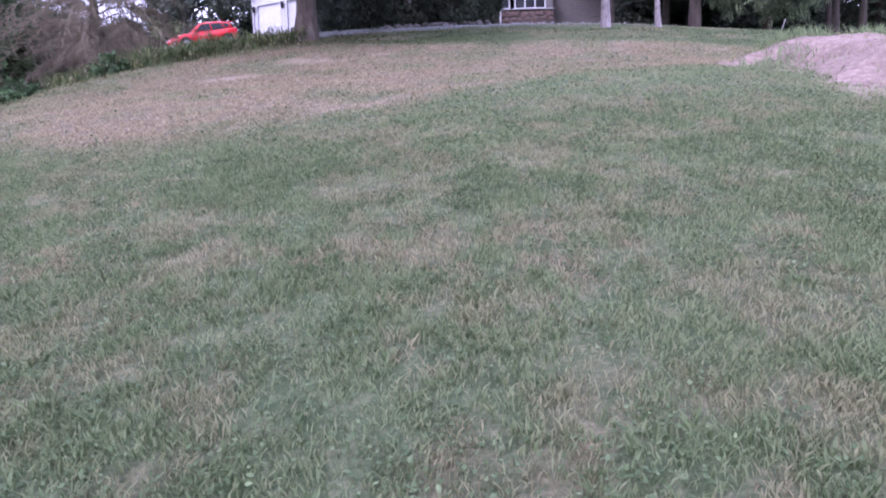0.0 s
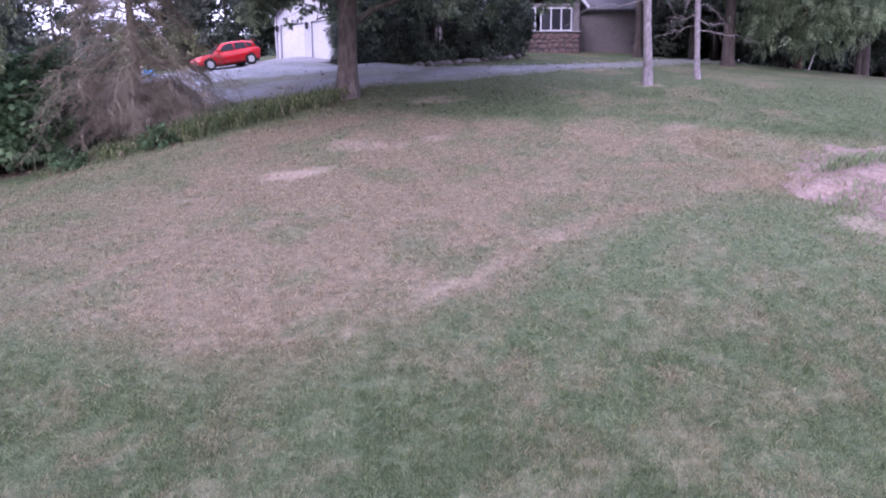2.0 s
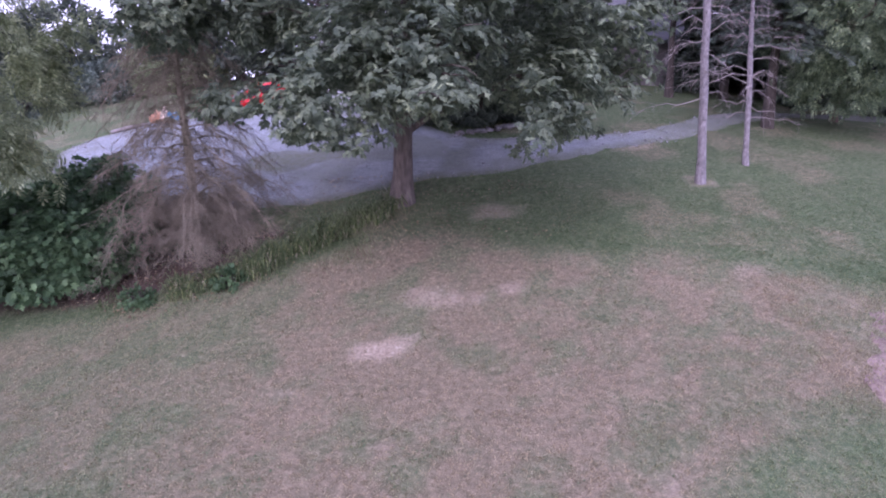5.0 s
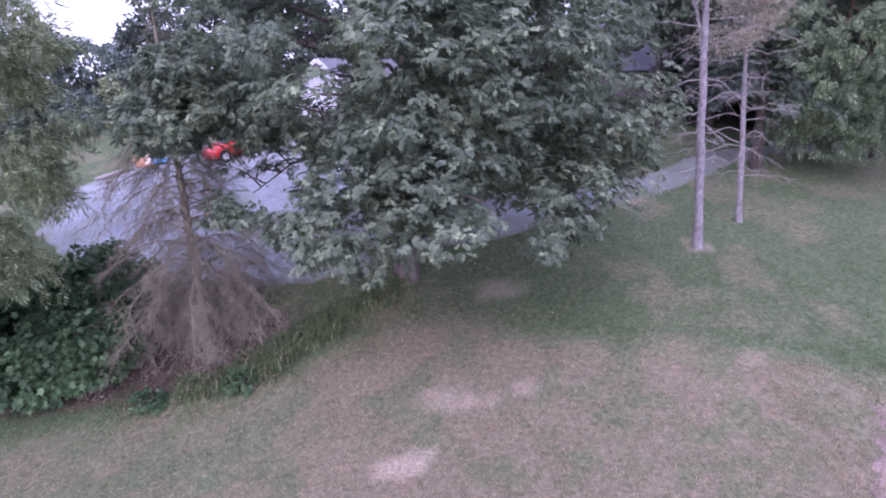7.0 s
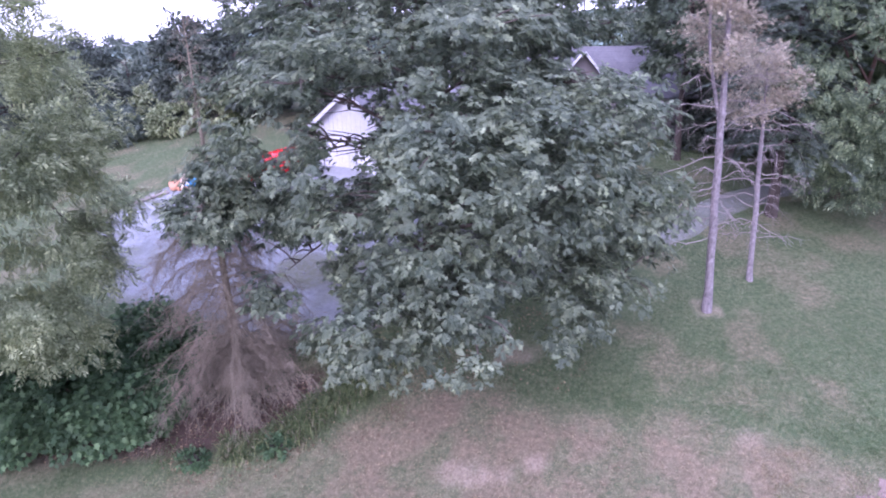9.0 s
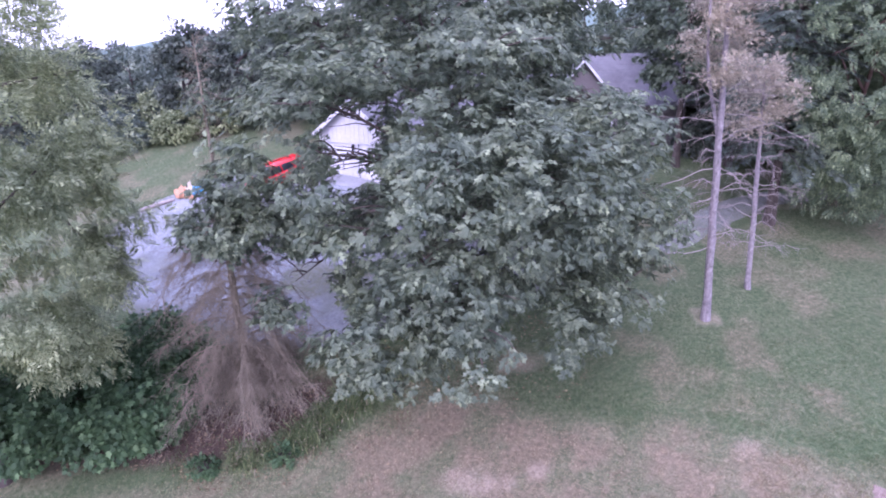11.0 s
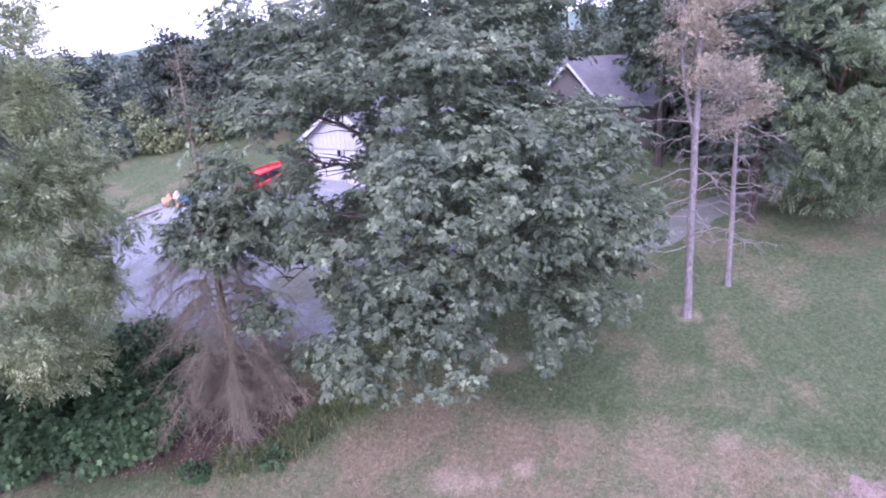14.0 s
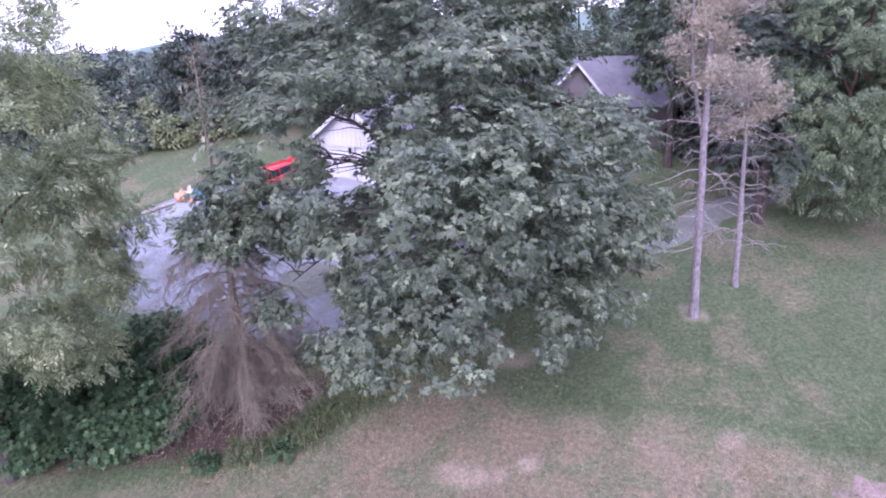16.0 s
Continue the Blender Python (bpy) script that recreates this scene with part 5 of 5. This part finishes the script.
    part("downspout", slab(-0.1, -0.02, -0.08, 0.0, 0.0, wall_h - 0.15, 0.01), WHITE_PAINT, root)
    return root


garage_thing = garage()
APRON = [tuple((garage_thing.matrix_world @ Vector(p))[:2]) for p in ((-1.7, -1.3, 0), (4.5, -0.9, 0), (4.4, -0.02, 0), (0.0, -0.02, 0), (-0.02, 1.6, 0), (-1.7, 1.6, 0))]
apron_x, apron_y = zip(*APRON)
apron = put("garage_apron", sheet("garage_apron", np.arange(min(apron_x) - 0.1, max(apron_x) + 0.1, 0.06), np.arange(min(apron_y) - 0.1, max(apron_y) + 0.1, 0.06), lambda x, y: np.maximum(land(x, y) + 0.11, 8.59 - 0.12 * np.maximum(0, -inside_by(x, y, APRON))) + np.minimum(0, 1.2 * inside_by(x, y, APRON)), lambda x, y: inside_by(x, y, APRON) > -0.12), CONCRETE)
tagged(apron, "pale concrete apron before the garage", "pavement", kind="structure")


# ---- house ----
def window(parent, x0, x1, z0, z1, y, lights=2):
    win = part("window", slab(x0 + 0.06, x1 - 0.06, y + 0.05, y + 0.07, z0 + 0.06, z1 - 0.06), GLASS, parent)
    bm = bmesh.new()
    box(bm, x0, x1, y - 0.03, y + 0.1, z0, z0 + 0.07)
    box(bm, x0, x1, y - 0.03, y + 0.1, z1 - 0.07, z1)
    for k in range(lights + 1):
        c = x0 + 0.035 + (x1 - x0 - 0.07) * k / lights
        box(bm, c - 0.035, c + 0.035, y - 0.03, y + 0.1, z0 + 0.07, z1 - 0.07)
    part("frame", bm, WHITE_PAINT, win)
    part("sill", slab(x0 - 0.08, x1 + 0.08, y - 0.1, y - 0.002, z0 - 0.06, z0, 0.01), WHITE_PAINT, win)
    return win


def gable_roof(parent, x0, x1, y0, y1, z, rise, over=0.45, along="y"):
    """Two shingled slopes with courses, barge boards and a gable wall at the front."""
    m0 = Matrix.Identity(4) if along == "y" else Matrix.Translation((x0, y0, 0)) @ pose(0, 0, 0, 0, 0, -90) @ Matrix.Translation((-(y1 - y0), 0, 0))
    if along == "x":
        w, deep = y1 - y0, x1 - x0
        bx, by = 0.0, 0.0
    else:
        w, deep, bx, by = x1 - x0, y1 - y0, x0, y0
    slope, ang = math.hypot(w / 2, rise), math.degrees(math.atan2(rise, w / 2))
    for sgn in (-1, 1):
        m = m0 @ pose(bx + w / 2, by, z + rise, 0, sgn * ang, 0)
        lo, hi = (-(slope + over), 0) if sgn < 0 else (0, slope + over)
        roof = part("roof", slab(lo, hi, -over, deep + over, 0.01, 0.10, m=m), SHINGLE, parent)
        bm = bmesh.new()
        for k in range(18):
            d0, step = (slope + over) * k / 18, (slope + over) / 18
            a, b = (-(d0 + step), -d0) if sgn < 0 else (d0, d0 + step)
            box(bm, a, b, -over - 0.01, deep + over + 0.01, 0.10, 0.112 + 0.006 * (k % 2), m=m)
        part("shingle_course", bm, SHINGLE, roof)
        part("fascia", slab(lo - 0.02 * (sgn < 0), hi + 0.02 * (sgn > 0), -over - 0.04, -over - 0.012, -0.02, 0.115, m=m), WHITE_PAINT, parent)
    for yy in (by, by + deep - 0.15):
        bm = bmesh.new()
        f = [bm.verts.new(m0 @ Vector(p)) for p in ((bx, yy, z), (bx + w, yy, z), (bx + w / 2, yy, z + rise), (bx, yy + 0.15, z), (bx + w, yy + 0.15, z), (bx + w / 2, yy + 0.15, z + rise))]
        for q in ((0, 1, 2), (5, 4, 3), (0, 3, 4, 1), (1, 4, 5, 2), (2, 5, 3, 0)):
            bm.faces.new([f[i] for i in q])
        part("gable", bm, BEIGE, parent)


def house():
    x, y, z = 2.3, 38.0, 9.5
    root = thing("house", x, y, z, "single-storey house with stone base, beige siding and grey shingled roof", "house")
    wing_w, wall_h = 3.95, 2.75
    # wing with windows, set forward
    bm = bmesh.new()
    for a, b, lo, hi in ((0, 0.35, -1, wall_h), (3.6, wing_w, -1, wall_h), (0.35, 3.6, -1, 0.98), (0.35, 3.6, 2.3, wall_h)):
        box(bm, a, b, 0, 0.2, lo, hi)
    box(bm, 0, 0.2, 0.2, 7.0, -1, wall_h)
    box(bm, wing_w - 0.2, wing_w, 0.2, 7.0, -1, wall_h)
    wall = part("wing_wall", bm, BEIGE, root)
    # laps of siding
    for k in range(9):
        for a, b in ((0.0, 0.35), (3.6, wing_w)):
            part("siding_board", slab(a, b, -0.025, -0.002, 1.0 + k * 0.19, 1.18 + k * 0.19), BEIGE, wall)
    window(root, 0.38, 1.5, 1.0, 2.28, 0.0, 1)
    window(root, 1.75, 3.55, 1.0, 2.28, 0.0, 3)
    part("stone_cap", slab(-0.12, wing_w + 0.12, -0.2, 0.0, 0.92, 0.99, 0.01), CONCRETE, root)
    part("downspout", slab(0.9, 0.97, -0.3, -0.23, -0.6, 1.0, 0.01), WHITE_PAINT, root)
    base = part("stone_base", slab(-0.02, wing_w + 0.02, -0.1, -0.002, -1.3, 0.92), MORTAR, root)
    # recessed main front and the body of the house
    bm = bmesh.new()
    box(bm, wing_w, 8.6, 2.4, 2.6, -1, wall_h)
    box(bm, 8.4, 8.6, 2.6, 9.0, -1, wall_h)
    box(bm, -5.0, -4.8, 2.6, 9.0, -1, wall_h)
    box(bm, -5.0, 0.0, 2.4, 2.6, -1, wall_h)
    box(bm, -4.8, 8.4, 8.8, 9.0, -1, wall_h)
    main = part("main_wall", bm, BEIGE, root)
    for k in range(18):
        part("siding_board", slab(wing_w + 0.01, 8.6, 2.37, 2.398, -0.6 + k * 0.18, -0.43 + k * 0.18), BEIGE, main)
    gable_roof(root, -0.75, wing_w + 0.1, 0.0, 5.6, wall_h - 0.25, 2.75)
    gable_roof(root, -5.1, 8.7, 2.4, 9.1, wall_h, 2.6, along="x")
    part("ceiling_board", slab(-5.0, 8.6, 2.6, 8.8, wall_h - 0.02, wall_h), BEIGE, root)
    r = np.random.default_rng(9)
    shapes = []
    for k in range(6):
        bm = bmesh.new()
        bmesh.ops.create_icosphere(bm, subdivisions=1, radius=0.5)
        for v in bm.verts:
            v.co *= 0.8 + 0.4 * r.random()
            v.co = Vector((max(-0.46, min(0.46, v.co.x)), v.co.y, max(-0.42, min(0.42, v.co.z))))
        me = bpy.data.meshes.new("stone")
        bm.to_mesh(me)
        bm.free()
        me.materials.append(FIELD_STONE)
        shapes.append(me)
    zz, row = -0.95, 0
    while zz < 0.85:
        h, xx = 0.24 + 0.1 * r.random(), -0.1 * r.random()
        while xx < wing_w - 0.05:
            wd = 0.26 + 0.3 * r.random()
            wd = min(wd, wing_w - xx + 0.04)
            ob = put("stone", shapes[int(r.integers(6))], None, base)
            tall = h * (0.8 + 0.65 * r.random())
            ob.matrix_basis = Matrix.Translation((xx + wd / 2, -0.1, min(zz + h / 2 + 0.1 * (r.random() - 0.5), 0.9 - tall / 2))) @ Matrix.Rotation(0.7 * (r.random() - 0.5), 4, "Y") @ Matrix.Diagonal((wd * 1.05, 0.1 + 0.05 * r.random(), tall, 1))
            xx += wd
        zz += h
        row += 1
    return root


house()


# ---- car ----
def car():
    heading = -139.0
    x, y = -13.25, 36.2
    front, rear = np.array([x - 0.93, y - 0.9]), np.array([x + 0.93, y + 0.9])
    zf, zr = float(drive_z(*[np.array([v]) for v in front])[0]), float(drive_z(*[np.array([v]) for v in rear])[0])
    root = new("car")
    root.matrix_world = pose(x, y, (zf + zr) / 2, 0, 0, heading) @ pose(0, 0, 0, 0, -math.degrees(math.atan2(zf - zr, 2.6)), 0) @ Matrix.Diagonal((0.88, 0.88, 0.88, 1))
    tagged(root, "bright red compact hatchback parked on the gravel", "car")
    # body: cross sections along its length, x forward
    rows = [(-2.12, 0.62, 0.42, 0.84, 0.80), (-2.02, 0.80, 0.30, 0.98, 0.84), (-1.5, 0.86, 0.24, 0.99, 0.86), (-0.5, 0.875, 0.22, 0.95, 0.87), (0.6, 0.875, 0.22, 0.93, 0.87), (1.1, 0.865, 0.24, 0.92, 0.84), (1.7, 0.82, 0.26, 0.85, 0.74), (2.0, 0.72, 0.3, 0.74, 0.6), (2.14, 0.54, 0.36, 0.6, 0.46)]

    def shell(sections, cols):
        bm = bmesh.new()
        rings = []
        for sec in sections:
            rings.append([bm.verts.new(p) for p in cols(*sec)])
        n = len(rings[0])
        for a, b in zip(rings, rings[1:]):
            for k in range(n):
                bm.faces.new((a[k], a[(k + 1) % n], b[(k + 1) % n], b[k]))
        bm.faces.new(rings[0])
        bm.faces.new(rings[-1][::-1])
        bmesh.ops.recalc_face_normals(bm, faces=bm.faces)
        return bm

    def body_ring(px, w, z0, z1, wt):
        side = [(w * 0.86, z0), (w * 0.98, z0 + 0.1), (w, z0 + (z1 - z0) * 0.55), (wt * 0.97, z1 - 0.06), (wt * 0.86, z1)]
        return [(px, s, z) for s, z in side] + [(px, -s, z) for s, z in side[::-1]]

    bm = shell(rows, body_ring)
    body = part("body", bm, CAR_RED, root, smooth=True)
    cabin = [(-2.02, 0.66, 0.93, 1.0, 0.62), (-1.75, 0.72, 0.93, 1.38, 0.56), (-1.2, 0.75, 0.93, 1.47, 0.57), (-0.4, 0.76, 0.92, 1.49, 0.58), (0.15, 0.76, 0.91, 1.44, 0.57), (0.75, 0.75, 0.89, 1.06, 0.66), (1.02, 0.73, 0.87, 0.9, 0.7)]

    def cabin_ring(px, w, z0, z1, wt):
        side = [(w, z0 - 0.03), (wt + 0.03, z1 - 0.07), (wt - 0.08, z1)]
        return [(px, s, z) for s, z in side] + [(px, -s, z) for s, z in side[::-1]]

    roof = part("cabin", shell(cabin, cabin_ring), CAR_RED, root, smooth=True)

    def side_at(px, zz):
        sec = np.array(cabin)
        w, z0, z1, wt = (np.interp(px, sec[:, 0], sec[:, k]) for k in (1, 2, 3, 4))
        t = (zz - z0 + 0.03) / (z1 - 0.07 - z0 + 0.03)
        return w + (wt + 0.03 - w) * t + 0.006

    for sgn in (1, -1):
        for quad in ([(0.62, 0.96), (0.1, 1.34), (-0.42, 1.38), (-0.42, 0.97)], [(-0.5, 0.97), (-0.5, 1.38), (-1.15, 1.36), (-1.32, 1.0)], [(-1.4, 1.03), (-1.22, 1.34), (-1.62, 1.27), (-1.72, 1.12)]):
            bm = bmesh.new()
            outer = [bm.verts.new((px, sgn * (side_at(px, zz) + 0.004), zz)) for px, zz in quad]
            inner = [bm.verts.new((px, sgn * (side_at(px, zz) - 0.02), zz)) for px, zz in quad]
            bm.faces.new(outer), bm.faces.new(inner[::-1])
            for k in range(4):
                bm.faces.new((outer[k], outer[(k + 1) % 4], inner[(k + 1) % 4], inner[k]))
            part("side_window", bm, GLASS, roof)
        for px in (1.33, -1.31):
            wheel = part("wheel", lathe([(0.2, -0.1), (0.29, -0.11), (0.318, -0.07), (0.318, 0.07), (0.29, 0.11), (0.2, 0.1)], 28, "y", m=Matrix.Translation((px, sgn * 0.78, 0.318))), TYRE, root, "black tyre")
            part("rim", lathe([(0.05, 0.112), (0.2, 0.098), (0.215, 0.112), (0.205, 0.06)], 24, "y", m=Matrix.Translation((px, sgn * 0.78, 0.318)) @ Matrix.Diagonal((1, sgn, 1, 1))), ALLOY, wheel, "silver alloy rim")
            for k in range(7):
                a = 360 * k / 7
                part("spoke", slab(-0.02, 0.02, 0.112 if sgn > 0 else -0.125, 0.125 if sgn > 0 else -0.112, 0.03, 0.2, m=Matrix.Translation((px, sgn * 0.78, 0.318)) @ pose(0, 0, 0, 0, a, 0)), ALLOY, wheel)
            part("wheel_arch", lathe([(0.35, 0.862), (0.37, 0.868), (0.37, 0.8), (0.35, 0.8)], 24, "y", m=Matrix.Translation((px, 0, 0.33)) @ Matrix.Diagonal((1, sgn, 1, 1))), BLACK_TRIM, root)
        part("mirror", slab(0.5, 0.66, sgn * 0.86 - 0.09, sgn * 0.86 + 0.09, 0.98, 1.1, 0.03), CAR_RED, root)
        part("headlight", slab(1.72, 2.0, sgn * 0.58 - 0.13, sgn * 0.58 + 0.13, 0.58, 0.71, 0.03, m=pose(0, 0, 0, 0, 6, 0)), LAMP_GLASS, root)
        part("tail_light", slab(-2.08, -1.9, sgn * 0.68 - 0.1, sgn * 0.68 + 0.1, 0.72, 0.98, 0.03), TAIL_GLASS, root)
        part("door_handle", slab(-0.36, -0.2, sgn * 0.872 - 0.012, sgn * 0.872 + 0.012, 0.84, 0.87, 0.005), CAR_RED, root)
    for name, a, b, lo, hi in (("windscreen", 0.98, 0.2, 0.92, 1.41), ("rear_window", -1.98, -1.77, 1.02, 1.34)):
        bm = bmesh.new()
        sg = 1 if a > 0 else -1
        f = [bm.verts.new(p) for p in ((a + 0.02 * sg, -0.62, lo), (a + 0.02 * sg, 0.62, lo), (b + 0.03 * sg, 0.5, hi), (b + 0.03 * sg, -0.5, hi))]
        g = [bm.verts.new(v.co - Vector((0.03 * sg, 0, 0.03))) for v in f]
        bm.faces.new(f), bm.faces.new(g[::-1])
        for k in range(4):
            bm.faces.new((f[k], f[(k + 1) % 4], g[(k + 1) % 4], g[k]))
        part(name, bm, GLASS, roof)
    part("spoiler", slab(-2.05, -1.72, -0.52, 0.52, 1.37, 1.41, 0.015), CAR_RED, root)
    part("grille", slab(2.03, 2.12, -0.4, 0.4, 0.4, 0.5, 0.02), BLACK_TRIM, root)
    part("underbody", slab(-1.95, 1.95, -0.7, 0.7, 0.16, 0.3, 0.03), BLACK_TRIM, root)
    return root


car()


# ---- heap of cloth beside the yard ----
def cloth_heap():
    x, y = -18.2, 36.6
    z = gz(x, y)
    root = thing("cloth_heap", x, y, z, "crumpled orange and blue plastic sheeting on the grass edge", "tarpaulin", 10)
    root.matrix_world = root.matrix_world @ Matrix.Diagonal((0.72, 0.8, 0.75, 1))
    r = np.random.default_rng(12)
    for name, ox, mat, sx, sz, lab in (("orange_sheet", -0.5, ORANGE_CLOTH, 0.62, 0.75, "orange sheet"), ("blue_sheet", 0.5, BLUE_CLOTH, 0.75, 0.65, "blue sheet"), ("pale_sheet", 0.0, PALE_CLOTH, 0.4, 0.9, "pale sheet"), ("orange_sheet", 0.3, ORANGE_CLOTH, 0.5, 0.25, "orange sheet")):
        bm = bmesh.new()
        bmesh.ops.create_icosphere(bm, subdivisions=4, radius=1.0)
        for v in bm.verts:
            d = v.co.normalized()
            k = 1 + 0.45 * (noise.noise(d * 2.2 + Vector((ox * 7, 1, 2))) + 0.5 * noise.noise(d * 5 + Vector((3, ox * 5, 1))) - 0.5 * abs(noise.noise(d * 3.3)))
            v.co = Vector((d.x * sx * k + ox, d.y * 0.55 * k - (0.3 if name == "orange_sheet" and sz < 0.5 else 0), max(-0.06, d.z * sz * k)))
        part(name, bm, mat, root, lab, smooth=True)
    return root


cloth_heap()
# ---- distant hills ----
def hills(name, distance, low, high, a0, a1, seed, label):
    n = 220
    a = np.radians(np.linspace(a0, a1, n))
    ridge = np.interp(np.degrees(a), [-60, -30, -17, 0, 14, 20, 26, 60], [30, 52, 62, 44, 28, 17, -8, -25]) + low + (high - low) * fbm(np.degrees(a), np.degrees(a) * 0.3, 9, seed, 5)
    rows = []
    for f, d in ((-0.25, 0.8), (0.5, 0.93), (1.0, 1.0), (0.4, 1.12)):
        h = -80 + (ridge + 80) * max(f, 0) + (f < 0) * -20
        rows.append(np.stack([-np.sin(a) * distance * d, np.cos(a) * distance * d, h], 1))
    verts = np.concatenate(rows)
    i, k = np.meshgrid(np.arange(3), np.arange(n - 1), indexing="ij")
    quads = np.stack([i * n + k, i * n + k + 1, (i + 1) * n + k + 1, (i + 1) * n + k], -1).reshape(-1, 4)
    tagged(put(name, mesh_from(name, verts, quads, 4, smooth=True), HILL), label, "hills", kind="structure")


hills("backdrop", 1500, -4, 5, -60, 60, 3, "far blue-green wooded hills")
